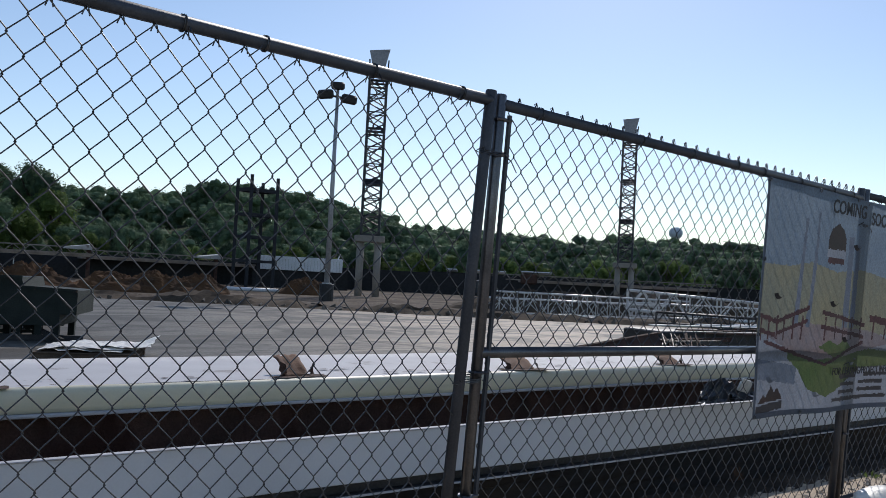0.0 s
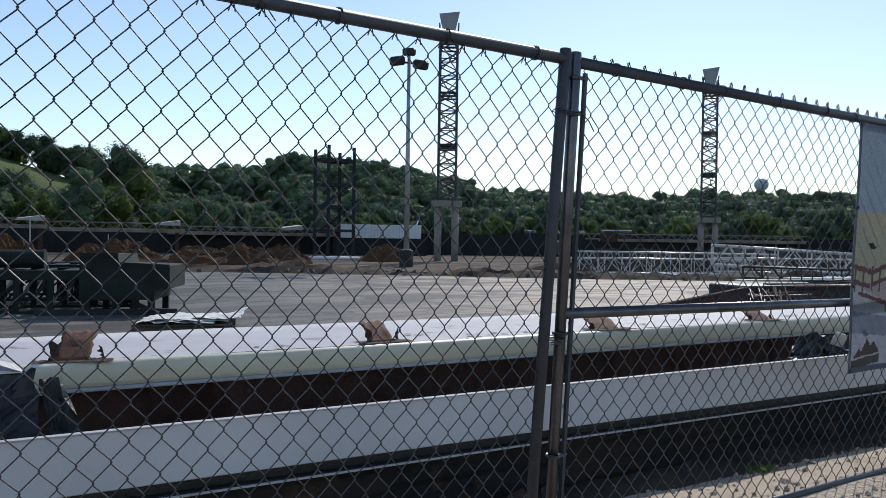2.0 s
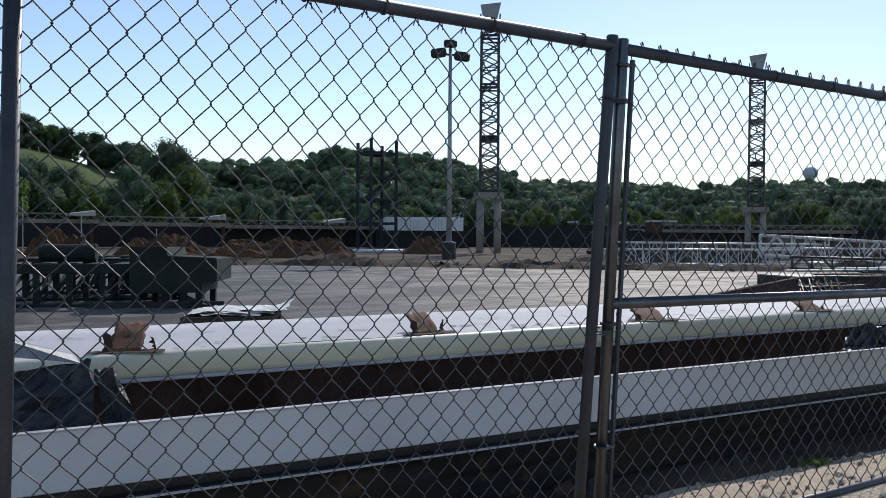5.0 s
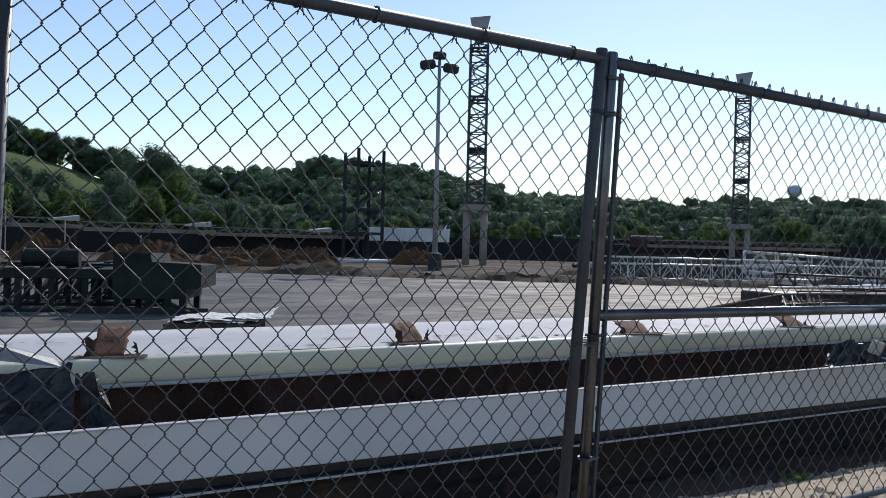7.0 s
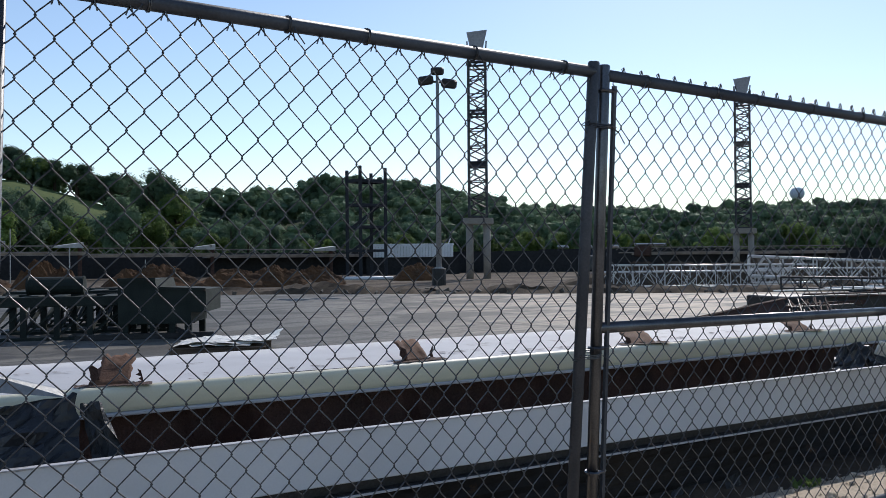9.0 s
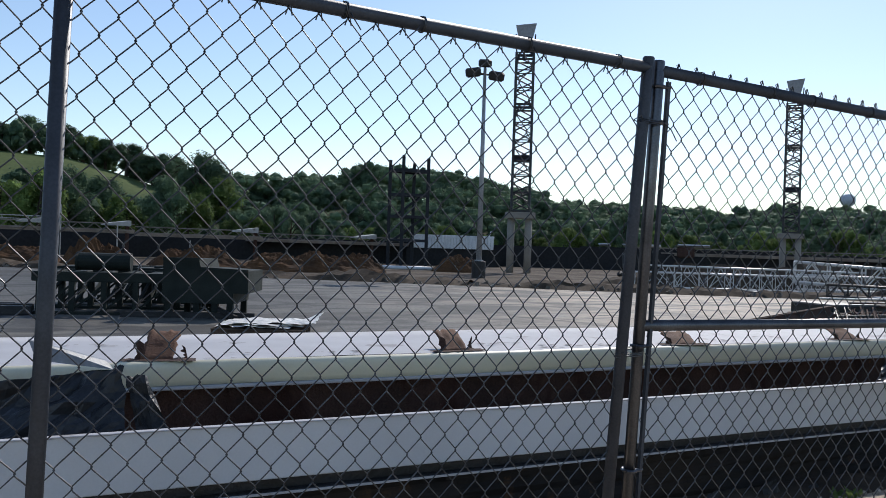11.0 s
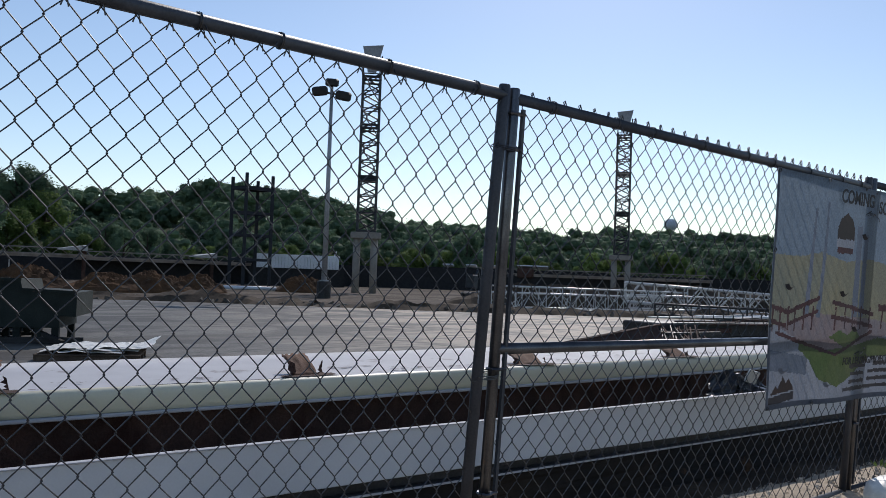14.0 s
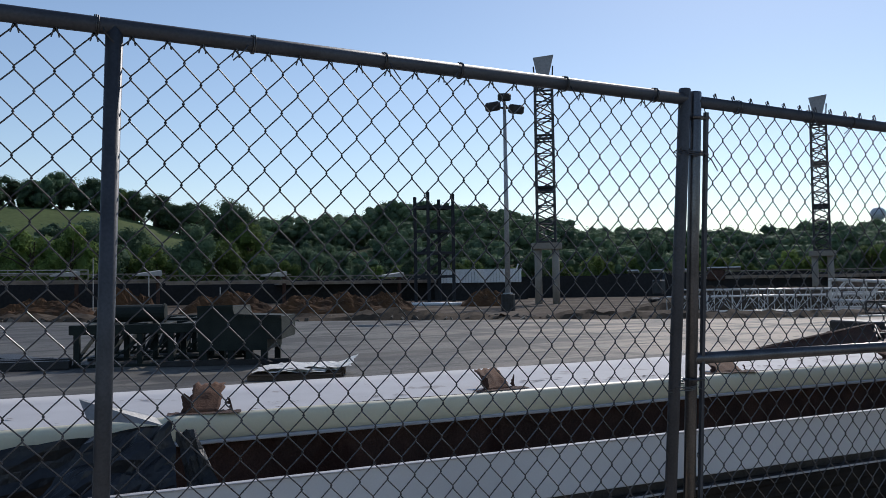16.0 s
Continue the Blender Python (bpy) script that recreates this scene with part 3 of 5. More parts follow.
for i, (x, y, lx, ly) in enumerate(((3.05, 4.37, 0.22, 0.07), (3.45, 4.34, 0.10, 0.05), (1.5, 4.36, 0.16, 0.03), (2.75, 4.55, 0.22, 0.04), (4.5, 4.4, 0.14, 0.05), (0.95, 4.42, 0.12, 0.03), (5.1, 4.5, 0.2, 0.05), (6.3, 4.4, 0.25, 0.05), (-0.4, 4.5, 0.2, 0.04), (0.3, 4.9, 0.15, 0.03))):
    for k in range(7):
        part("mud_smear", blot(x + lx * rnd.uniform(-1, 1), y + ly * rnd.uniform(-1, 1), lx * rnd.uniform(0.06, 0.3), ly * rnd.uniform(0.15, 0.5), 60 + 9 * i + k), MUD, rear)


# ---- towers ----
def lattice(g, base, top, w0, w1, bays, leg, lace, rings=()):
    """Four legs with crossed lacing on each side."""
    corners = ((-1, -1), (1, -1), (1, 1), (-1, 1))
    at = lambda c, s: Vector((c[0] * (w0 + (w1 - w0) * s) / 2, c[1] * (w0 + (w1 - w0) * s) / 2, base + (top - base) * s))
    for c in corners:
        g.tube([at(c, 0), at(c, 1)], leg, 8)
    for k in range(4):
        a, b = corners[k], corners[(k + 1) % 4]
        for i in range(bays):
            s, t = i / bays, (i + 1) / bays
            p, q = (at(a, s), at(b, t)) if (i + k) % 2 else (at(b, s), at(a, t))
            g.tube([p, q], lace, 5)
            g.tube([at(a, t), at(b, t)], lace * 0.8, 5) if i % 2 else None
        for s in rings:
            for ds in (-0.012, 0.012):
                g.tube([at(a, s + ds), at(b, s + ds)], lace * 1.4, 5)


def pylon(x, y, turn, scale):
    """A steel lattice mast on a concrete portal, with a wedge-shaped sheet on its top."""
    p = thing("pylon", "dark steel lattice mast on a grey concrete portal", "tower", pose(x, y, 0, 0, 0, turn) @ Matrix.Scale(scale, 4), "lattice masts")
    for s in (-1, 1):
        part("column", Geo().tube([(s * 0.52, 0, -0.1), (s * 0.52, 0, 3.28)], 0.22, 18), CONCRETE, p, "round concrete column", True)
    rim = [(math.copysign(0.46, math.cos(a)) + 0.46 * math.cos(a), 0.5 * math.sin(a)) for a in np.linspace(0.08, 6.2, 24)]
    cap = Geo()
    for z, k in ((3.24, 0.97), (3.28, 1.0), (3.58, 1.0), (3.62, 0.97)):
        cap.v += [(x * k, y * k, z) for x, y in rim]
    cap.f = [(24 * r + i, 24 * r + (i + 1) % 24, 24 * r + 24 + (i + 1) % 24, 24 * r + 24 + i) for r in range(3) for i in range(24)] + [tuple(range(23, -1, -1)), tuple(range(72, 96))]
    part("cap_beam", cap, CONCRETE, p, "round-ended concrete cap beam")
    part("base_plate", Geo().box((-0.6, -0.5, 3.62), (0.6, 0.5, 3.74), None, 0.02), STEEL, p)
    g = Geo()
    lattice(g, 3.74, 13.1, 1.06, 1.02, 18, 0.08, 0.045, (0.33, 0.66, 0.97))
    part("mast", g, STEEL, p, "dark steel lattice")
    for s in (-1, 1):
        part("strut", Geo().tube([(s * 0.5, 0, 13.0), (s * 0.58, 0, 14.3)], 0.045, 6), STEEL, p)
    part("top_sheet", Geo().prism([(-0.27, 13.3), (0.24, 13.3), (0.63, 14.95), (-0.60, 14.82)], -0.12, 0.12), SIGN, p, "grey wedge-shaped sheet")
    part("aerial", Geo().tube([(0.45, 0.3, 13.1), (0.45, 0.3, 13.7)], 0.02, 5), STEEL, p)
    return p


pylon(30.21, 39.81, -37.5, 1.0)
pylon(53.77, 38.10, -55, 1.0).location.z = -0.39

# light pole
lp = thing("light_pole", "tall grey steel light pole with three floodlights", "light pole", pose(21.85, 31.85, 0, 0, 0, -35) @ Matrix.Scale(0.985, 4))
part("base", Geo().tube([(0, 0, -0.05), (0, 0, 0.75), (0, 0, 0.78)], [0.33, 0.33, 0.30], 16), BLACK, lp, "dark painted concrete base")
part("shaft", Geo().tube([(0, 0, 0.78), (0, 0, 9.9)], [0.14, 0.075], 12), GREY_POLE, lp, smooth=True)
part("shaft_flange", Geo().tube([(0, 0, 0.78), (0, 0, 0.83)], 0.22, 12), GREY_POLE, lp)
part("crossarm", Geo().tube([(-0.55, 0, 9.65), (0.55, 0, 9.55)], 0.05, 8).tube([(0, 0, 9.6), (0, 0, 10.05)], 0.05, 8), BLACK, lp)
for x, z, ry, s in ((-0.55, 9.66, -8, 1.0), (0.55, 9.5, 8, 1.0), (0.0, 10.1, 0, 0.85)):
    part("floodlight", Geo().box((-0.37 * s, -0.32 * s, -0.2 * s), (0.37 * s, 0.32 * s, 0.24 * s), pose(x, 0, z, 12, ry, 0), 0.09 * s), BLACK, lp, "black floodlight housing")

# open steel frame
sf = thing("stair_tower", "dark open steel tower of beams and columns", "tower", pose(29.3, 51.8, 0.19, 0, 0, -29.5) @ Matrix.Scale(0.85, 4))
C4 = ((-1.62, 0.7, 8.7), (-0.50, -0.5, 9.0), (0.42, 2.0, 8.6), (1.62, 0.8, 8.95))
for x, y, h in C4:
    part("column", Geo().box((x - 0.14, y - 0.14, -0.4), (x + 0.14, y + 0.14, h), None, 0.02), TOWER_STEEL, sf)
for z in (1.9, 3.9, 5.75, 7.75):
    for a, b in ((0, 1), (1, 3), (3, 2), (2, 0)):
        part("beam", Geo().bar((C4[a][0], C4[a][1], z), (C4[b][0], C4[b][1], z), 0.22), TOWER_STEEL, sf)
part("deck", Geo().add([(C4[k][0], C4[k][1], z) for z in (7.86, 7.94) for k in (0, 1, 3, 2)], [(3, 2, 1, 0), (4, 5, 6, 7), (0, 1, 5, 4), (1, 2, 6, 5), (2, 3, 7, 6), (3, 0, 4, 7)]), TOWER_STEEL, sf)
for z in (1.9, 3.9):
    part("stair_flight", Geo().bar((-1.2, 0.7, z), (1.2, 1.0, z + 1.9), 0.2), TOWER_STEEL, sf)

# low building with a white fascia
wb = thing("low_building", "low dark building with a white sheet fascia", "building", pose(34.6, 53.8, 0.256, 0, 0, -32.8) @ Matrix.Scale(0.8, 4))
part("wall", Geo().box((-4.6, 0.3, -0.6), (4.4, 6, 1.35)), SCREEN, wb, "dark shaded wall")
g = Geo()
for i in range(26):
    x = -4.0 + i * 0.3
    part("fascia_sheet", Geo().box((x, 0.0, 1.32), (x + 0.285, 0.12, 2.62), None, 0.02), ROOFING, wb)
part("roof", Geo().box((-4.05, 0.12, 2.45), (3.85, 6.2, 2.6)), ROOFING, wb)
part("vent_post", Geo().tube([(3.3, 0.6, 2.5), (3.55, 0.6, 3.1)], 0.06, 6), ROOFING, wb)


# ---- far edge of the lot ----
def mound(x, y, rx, ry, h, seed, mat, label, category="dirt mound", group="dirt mounds"):
    g, n, m = Geo(), 60, 30
    for i in range(m + 1):
        r = i / m
        for j in range(n):
            a = 2 * math.pi * j / n
            px, py = math.cos(a) * r, math.sin(a) * r
            q = noise.fractal((px * 1.7 + seed * 7, py * 1.7, seed), 1.0, 2.1, 3)
            z = h * max(0, 1 - r * r) ** 0.85 * (0.82 + 0.42 * q) + 0.20 * h * noise.fractal((px * 5, py * 5, seed), 0.7, 2.1, 5) * (1 - r ** 4) + 0.12 * h * noise.turbulence((px * 13, py * 13, seed), 3, True) * (1 - r ** 6)
            e = 1 + 0.22 * noise.noise((math.cos(a) * 1.5, math.sin(a) * 1.5, seed * 3))
            g.v.append((px * rx * e, py * ry * e, max(z, 0) - (0.05 if i == m else 0)))
    for i in range(m):
        for j in range(n):
            a, b = i * n + j, i * n + (j + 1) % n
            g.f.append((a, a + n, b + n, b))
    return single("dirt_mound", g, mat, label, category, pose(x, y, 0, 0, 0, 0), group)


for i, (x, y, rx, ry, h) in enumerate(((-4.5, 42, 4.5, 2.2, 1.3), (3.3, 43, 2.6, 1.6, 1.1), (6.5, 40.5, 1.5, 1.2, 1.5), (10.6, 38.5, 2.3, 1.5, 1.3), (14.3, 37.6, 2.2, 1.5, 0.9), (16.2, 37.2, 2.0, 1.4, 1.05), (18.2, 37.4, 1.6, 1.3, 1.0), (26.2, 40.2, 1.6, 1.4, 1.1), (41.0, 34.5, 2.6, 1.2, 0.7), (47, 30, 3, 1.5, 0.7))):
    mound(x, y, rx, ry, h * 0.82, i + 1, CLAY, "heap of orange clay and dug earth" if i not in (6, 7) else "heap of brown dug earth")


def along(points, step):
    for (x0, y0), (x1, y1) in zip(points, points[1:]):
        n = max(1, int(math.hypot(x1 - x0, y1 - y0) / step))
        for i in range(n):
            yield x0 + (x1 - x0) * i / n, y0 + (y1 - y0) * i / n


SOIL = material("dark_soil", (0.05, 0.038, 0.028), 0.95, 0, (0.095, 0.07, 0.048), 1.1, 0.5, 9, (0.17, 0.13, 0.09), 2.5, 0.66, gloss=0.15)
# low ridge of broken asphalt along the lot's edge
rnd = random.Random(5)
g = Geo()
for x, y in along([(-14, 46.3), (1.5, 38.3), (7.6, 31.9), (14.2, 26.5), (21.6, 19.5), (30, 13.8), (38, 10.6)], 0.14):
    for _ in range(2):
        s = 0.03 + 0.10 * rnd.random()
        c = Vector((x + rnd.gauss(0.3, 0.35), y + rnd.gauss(0.3, 0.35), s * 0.2))
        m = Matrix.Translation(c) @ Euler((rnd.random() * 3, rnd.random() * 3, rnd.random() * 3)).to_matrix().to_4x4()
        g.box((-s, -s * 0.7, -s * 0.35), (s, s * 0.8, s * 0.3), m)
single("rubble_ridge", g, material("broken_asphalt", (0.075, 0.07, 0.06), 0.9, 0, (0.16, 0.13, 0.10), 1.5, 0.4, 8, shift=0.5), "low ridge of broken asphalt and soil along the lot", "rubble", kind="stuff")

def soil_bank(points, size, label, low=0.10):
    g, path = Geo(), list(along(points, 0.16))
    for i, (x, y) in enumerate(path):
        h = min(1, 0.1 + i / 22) * size * (low + 0.20 * abs(noise.fractal((x * 0.35, y * 0.35, 2), 0.9, 2, 4)) + 0.06 * noise.noise((x * 3, y * 3, 1)))
        for k, (d, f) in enumerate(((-0.15, -0.05), (0.1, 0.6), (0.4, 1.0), (0.8, 0.75), (1.3, 0.3), (1.9, -0.05))):
            w = (d + 0.25 * noise.noise((x * 0.8, y * 0.8, k))) * min(size, 1.6)
            g.v.append((x + w * 0.66, y + w * 0.75, h * f + (0.05 * noise.noise((x * 4, y * 4, k)) if f > 0 else 0)))
    g.f = [(i * 6 + k, (i + 1) * 6 + k, (i + 1) * 6 + k + 1, i * 6 + k + 1) for i in range(len(path) - 1) for k in range(5)]
    return single("soil_bank", g, SOIL, label, "soil bank", kind="structure")


soil_bank([(-14, 46.3), (1.5, 38.3), (7.6, 31.9), (14.2, 26.5), (16.5, 24.4)], 1.45, "low dark bank of soil along the lot")
soil_bank([(16.2, 24.6), (18.5, 22.4), (21.6, 19.5), (30, 13.8), (38, 10.6)], 1.35, "dark bank of soil and rubble along the lot", 0.14)
soil_bank([(25.5, 27.5), (30, 24.2), (36, 19.6), (42, 14.5), (47, 9)], 2.6, "dark bank of soil behind the white girders", 0.34)

# white pipe on the ground
wp = thing("white_pipe", "long white pipe lying on the ground", "pipe", pose(21.8, 42.4, 0.12, 0, 0, -32))
part("pipe", Geo().tube([(0, 0, 0), (3.4, 0, 0)], 0.11, 10), ROOFING, wp, smooth=True)
for x in (0.5, 1.3, 2.1, 2.9):
    part("stud", Geo().tube([(x, 0, 0), (x, 0, 0.3)], 0.025, 6), BLACK, wp)

# black windscreen fence along the trees
fp = [(-30, 66), (-8, 66), (10, 64), (28, 60.5), (40, 56.5), (52, 48.5), (62, 40), (74, 28), (88, 8)]
for i, ((x0, y0), (x1, y1)) in enumerate(zip(fp, fp[1:])):
    wf = thing("screen_fence", "long fence covered with black screen cloth", "fence", pose(x0, y0, 0, 0, 0, math.degrees(math.atan2(y1 - y0, x1 - x0))), "screen fences")
    L = math.hypot(x1 - x0, y1 - y0)
    part("screen", Geo().box((0, -0.02, -0.1), (L, 0.02, 1.75)), SCREEN, wf)
    for k in range(int(L / 3) + 1):
        part("post", Geo().tube([(k * 3, 0.06, -0.1), (k * 3, 0.06, 1.95)], 0.05, 6), STEEL, wf)


# elevated truss walkways with small roofs
def walkway(x0, y0, x1, y1, z, roofs):
    L = math.hypot(x1 - x0, y1 - y0)
    w = thing("truss_walkway", "long rusty low truss on brown columns with pale roof ends", "truss", pose(x0, y0, 0, 0, 0, math.degrees(math.atan2(y1 - y0, x1 - x0))), "truss walkways")
    rail = Geo().bar((0, 0, z), (L, 0, z), 0.07).bar((0, 0, z - 0.42), (L, 0, z - 0.42), 0.10)
    k = 0.0
    while k < L - 0.5:
        rail.bar((k, 0, z - 0.42), (k + 0.5, 0, z), 0.045).bar((k + 0.5, 0, z), (k + 1.0, 0, z - 0.42), 0.045)
        k += 1.0
    part("lattice", rail, WALK, w)
    part("deck", Geo().box((0, 0.1, z - 0.62), (L, 2.2, z - 0.46)), WALK, w)
    for x in roofs:
        part("column", Geo().box((x - 0.12, 0.2, -0.1), (x + 0.12, 0.45, z + 0.1), None, 0.02), RUST, w, "rusty column")
        part("roof_end", Geo().add([(x - 1.6, -0.35, z - 0.02), (x + 0.15, -0.4, z + 0.22), (x + 0.15, 0.9, z + 0.26), (x - 1.6, 0.9, z + 0.02), (x - 1.6, -0.35, z - 0.12), (x + 0.15, -0.4, z - 0.14), (x + 0.15, 0.9, z + 0.12), (x - 1.6, 0.9, z - 0.1)], [(0, 1, 2, 3), (7, 6, 5, 4), (0, 4, 5, 1), (1, 5, 6, 2), (2, 6, 7, 3), (3, 7, 4, 0)]), DULL_SHEET, w, "pale sheet roof end")
    return w


WALK = material("brown_lattice", (0.33, 0.29, 0.25), 0.7, 0.1, (0.2, 0.165, 0.14), 1.2, 0.3, 15)
walkway(-12, 60, 12.0, 58.6, 2.25, (4.5, 12.5, 18.5, 23.6))
single("guard_rail", Geo().bar((0, 0, 2.55), (6.2, 0, 2.55), 0.06).bar((0, 0, 2.35), (6.2, 0, 2.35), 0.05).bar((0, 0, 2.3), (0, 0, 2.58), 0.05).bar((1.5, 0, 2.3), (1.5, 0, 2.58), 0.05).bar((3.1, 0, 2.3), (3.1, 0, 2.58), 0.05).bar((4.6, 0, 2.3), (4.6, 0, 2.58), 0.05).bar((6.2, 0, 1.6), (6.2, 0, 2.58), 0.05).bar((0.1, 0, 1.6), (0.1, 0, 2.4), 0.05), DULL_SHEET, "dull pale guard rail on a low walkway", "guard rail", pose(1.0, 59.6, 0, 0, 0, -3))
walkway(12.0, 58.6, 20.2, 56.4, 2.1, (8.0,))
walkway(20.5, 60.0, 33.0, 58.0, 2.0, (9.6,))
walkway(50.0, 50.5, 64.0, 36.0, 1.95, ())


# ---- white trusses and scrap on the far side of the lot ----
def box_truss(p, q, w, h, bays, mat, label, z0=0.0, z1=0.0, chord=0.031):
    """A lattice girder of square section lying on the ground from p to q."""
    L = math.hypot(q[0] - p[0], q[1] - p[1])
    t = thing("lattice_girder", label, "truss", pose(p[0], p[1], 0, 0, 0, math.degrees(math.atan2(q[1] - p[1], q[0] - p[0]))), "lattice girders")
    at = lambda s, y, z: Vector((s * L, y, z0 + (z1 - z0) * s + z))
    for y in (0, w):
        for z in (chord, h):
            part("chord", Geo().tube([at(0, y, z), at(1, y, z)], chord, 8), mat, t, smooth=True)
    for y in (0, w):
        for i in range(bays):
            a, b = i / bays, (i + 1) / bays
            part("lacing", Geo().tube([at(a, y, chord), at((a + b) / 2, y, h)], chord * 0.42, 6), mat, t)
            part("lacing", Geo().tube([at((a + b) / 2, y, h), at(b, y, chord)], chord * 0.42, 6), mat, t)
            part("upright", Geo().tube([at(a, y, chord), at(a, y, h)], chord * 0.5, 6), mat, t)
    for i in range(bays + 1):
        for z in (chord, h):
            part("cross_bar", Geo().tube([at(i / bays, 0, z), at(i / bays, w, z)], chord * 0.5, 6), mat, t)
    return t


TRUSSW = material("white_truss_paint", (0.66, 0.65, 0.63), 0.35, 0.1, (0.55, 0.54, 0.52), 2, 0.05, 20)
box_truss((21.9, 20.9), (28.2, 17.0), 0.9, 0.88, 8, TRUSSW, "white lattice girder lying on the ground", 0.05, 0.02)
box_truss((23.2, 22.8), (30.0, 19.2), 0.9, 0.62, 6, TRUSSW, "white lattice girder lying on the ground", 0.02, 0.02)
box_truss((27.0, 18.9), (30.6, 14.4), 0.9, 0.80, 5, TRUSSW, "white lattice girder propped on steel", 0.42, 0.12, 0.055)
box_truss((29.4, 20.2), (34.0, 16.6), 0.8, 0.60, 5, TRUSSW, "white lattice girder lying on the ground", 0.1, 0.1)
box_truss((20.2, 13.2), (21.9, 10.2), 0.5, 0.33, 7, BLACK, "low black steel lattice on scrap", 0.33, 0.30, 0.03)

wedge = thing("steel_plate", "long brown rusty plate leaning on scrap", "steel plate")
part("sheet", Geo().add([(12.6, 10.42, 0.0), (15.55, 9.9, 0.0), (15.6, 10.15, 0.36), (14.2, 10.35, 0.18), (12.6, 10.47, 0.02), (15.6, 9.95, -0.01), (15.65, 10.2, 0.37)],
                        [(0, 1, 2, 3), (3, 2, 6, 4), (0, 3, 4), (1, 5, 6, 2), (0, 4, 6, 5, 1)]), RUST, wedge)
part("fold", Geo().bar((13.2, 10.38, 0.06), (15.6, 10.02, 0.37), 0.03), RUST, wedge)

rnd = random.Random(11)
bars = [BLACK, RUST, RUST, BLACK, STEEL]
for i in range(46):
    x, y = 16.9 + 4.4 * rnd.random(), 10.1 + 0.9 * rnd.random()
    L, z = 0.9 + 1.3 * rnd.random(), 0.04 + 0.36 * rnd.random() * (x - 15.2) / 6
    a = radians(-6 + rnd.gauss(0, 7))
    d = Vector((math.cos(a), math.sin(a), rnd.gauss(0, 0.02))) * L / 2
    c = Vector((x, y, z))
    g = Geo()
    if i % 3:
        g.bar(c - d, c + d, 0.06 + 0.06 * rnd.random())
    else:
        g.bar(c - d, c + d, 0.035).bar(c - d + Vector((0, 0, 0.03)), c + d + Vector((0, 0.05, 0.03)), 0.03)
    single("scrap_bar", g, bars[i % 5], "dark scrap steel bar in a heap", "steel bar", None, "scrap heap")
for i in range(34):
    x, y = 15.7 + 1.7 * rnd.random(), 10.0 + 0.5 * rnd.random()
    single("scrap_bar", Geo().bar((x - 0.25, y - 0.3, 0.02), (x + 0.1 + 0.7 * rnd.random(), y + 0.1 + 0.3 * rnd.random(), 0.08 + 0.24 * rnd.random()), 0.014 + 0.016 * rnd.random()), (RUST, RUST, BLACK)[i % 3], "thin scrap bar sticking out of a heap", "steel bar", None, "scrap heap")
for i, (x, y, L, z, mt) in enumerate(((17.6, 11.6, 4.2, 0.40, PLASTIC), (18.6, 10.9, 3.4, 0.46, ROOFING), (17.2, 10.6, 2.0, 0.36, RUST), (21.5, 11.5, 4.5, 0.42, ROOFING), (17.8, 10.3, 3.2, 0.30, RUST), (20.4, 10.5, 4.0, 0.36, RUST))):
    single("plank", Geo().box((0, 0, z), (L, 0.14, z + 0.03), pose(x, y, 0, 0, 0, -16 - 3 * (i % 2)), 0.006), mt, "pale plank lying on scrap steel" if mt is not RUST else "rusty flat bar on scrap steel", "plank", None, "planks on the scrap")
single("steel_slab", Geo().box((0, 0, 0), (1.5, 0.7, 0.17), pose(15.55, 10.55, 0, 0, 0, -14), 0.03), RUST, "low rusty slab of sheet steel on the lot", "steel slab", None, "steel slabs")
single("steel_slab", Geo().box((0, 0, 0), (6.4, 1.3, 0.34), pose(16.6, 10.7, 0, 0, 0, -14), 0.03), BLACK, "low dark slab of sheet steel on the lot", "steel slab", None, "steel slabs")

# ---- dark green frames on legs ----
fx = pose(1.45, 15.0, 0, 0, 0, -22)
for u0, u1, y0, y1, top in ((0.0, 2.65, 0.0, 1.3, 0.70), (-0.05, 2.6, 1.55, 2.85, 0.74), (0.1, 3.0, 3.1, 4.4, 0.70)):
    fr = thing("steel_trestle", "dark green steel trestle frame with many legs", "trestle", fx, "green trestles")
    for y in (y0, y1):
        part("beam", Geo().box((u0, y - 0.05, top - 0.16), (u1, y + 0.05, top), None, 0.01), OLIVE, fr)
    for u in np.arange(u0 + 0.05, u1 - 0.2, 0.42):
        part("deck_board", Geo().box((u, y0 + 0.1, top - 0.05), (u + 0.2, y1 - 0.1, top - 0.01), None, 0.008), OLIVE, fr)
    for u in np.arange(u0 + 0.12, u1, 0.5):
        for y in (y0, y1):
            part("leg", Geo().box((u - 0.045, y - 0.045, 0.0), (u + 0.045, y + 0.045, top - 0.16)), OLIVE, fr)
        part("cross_brace", Geo().bar((u, y0, 0.12), (u, y1, top - 0.2), 0.045), OLIVE, fr)
        if u + 0.5 < u1:
            part("brace", Geo().bar((u, y0, 0.06), (u + 0.5, y0, top - 0.2), 0.03), OLIVE, fr)
    for y in (y0, y1):
        part("foot_rail", Geo().box((u0 - 0.05, y - 0.06, 0.0), (u1 + 0.05, y + 0.06, 0.05)), OLIVE, fr)
hop = thing("steel_hopper", "dark green steel hopper box on short legs", "hopper", pose(3.30, 14.05, 0, 0, 0, -30))
part("body", Geo().prism([(0, 0.24), (1.16, 0.24), (1.16, 0.42), (1.40, 0.42), (1.40, 0.79), (0.62, 0.82), (0.58, 0.97), (0, 0.96)], 0, 1.3), OLIVE, hop)
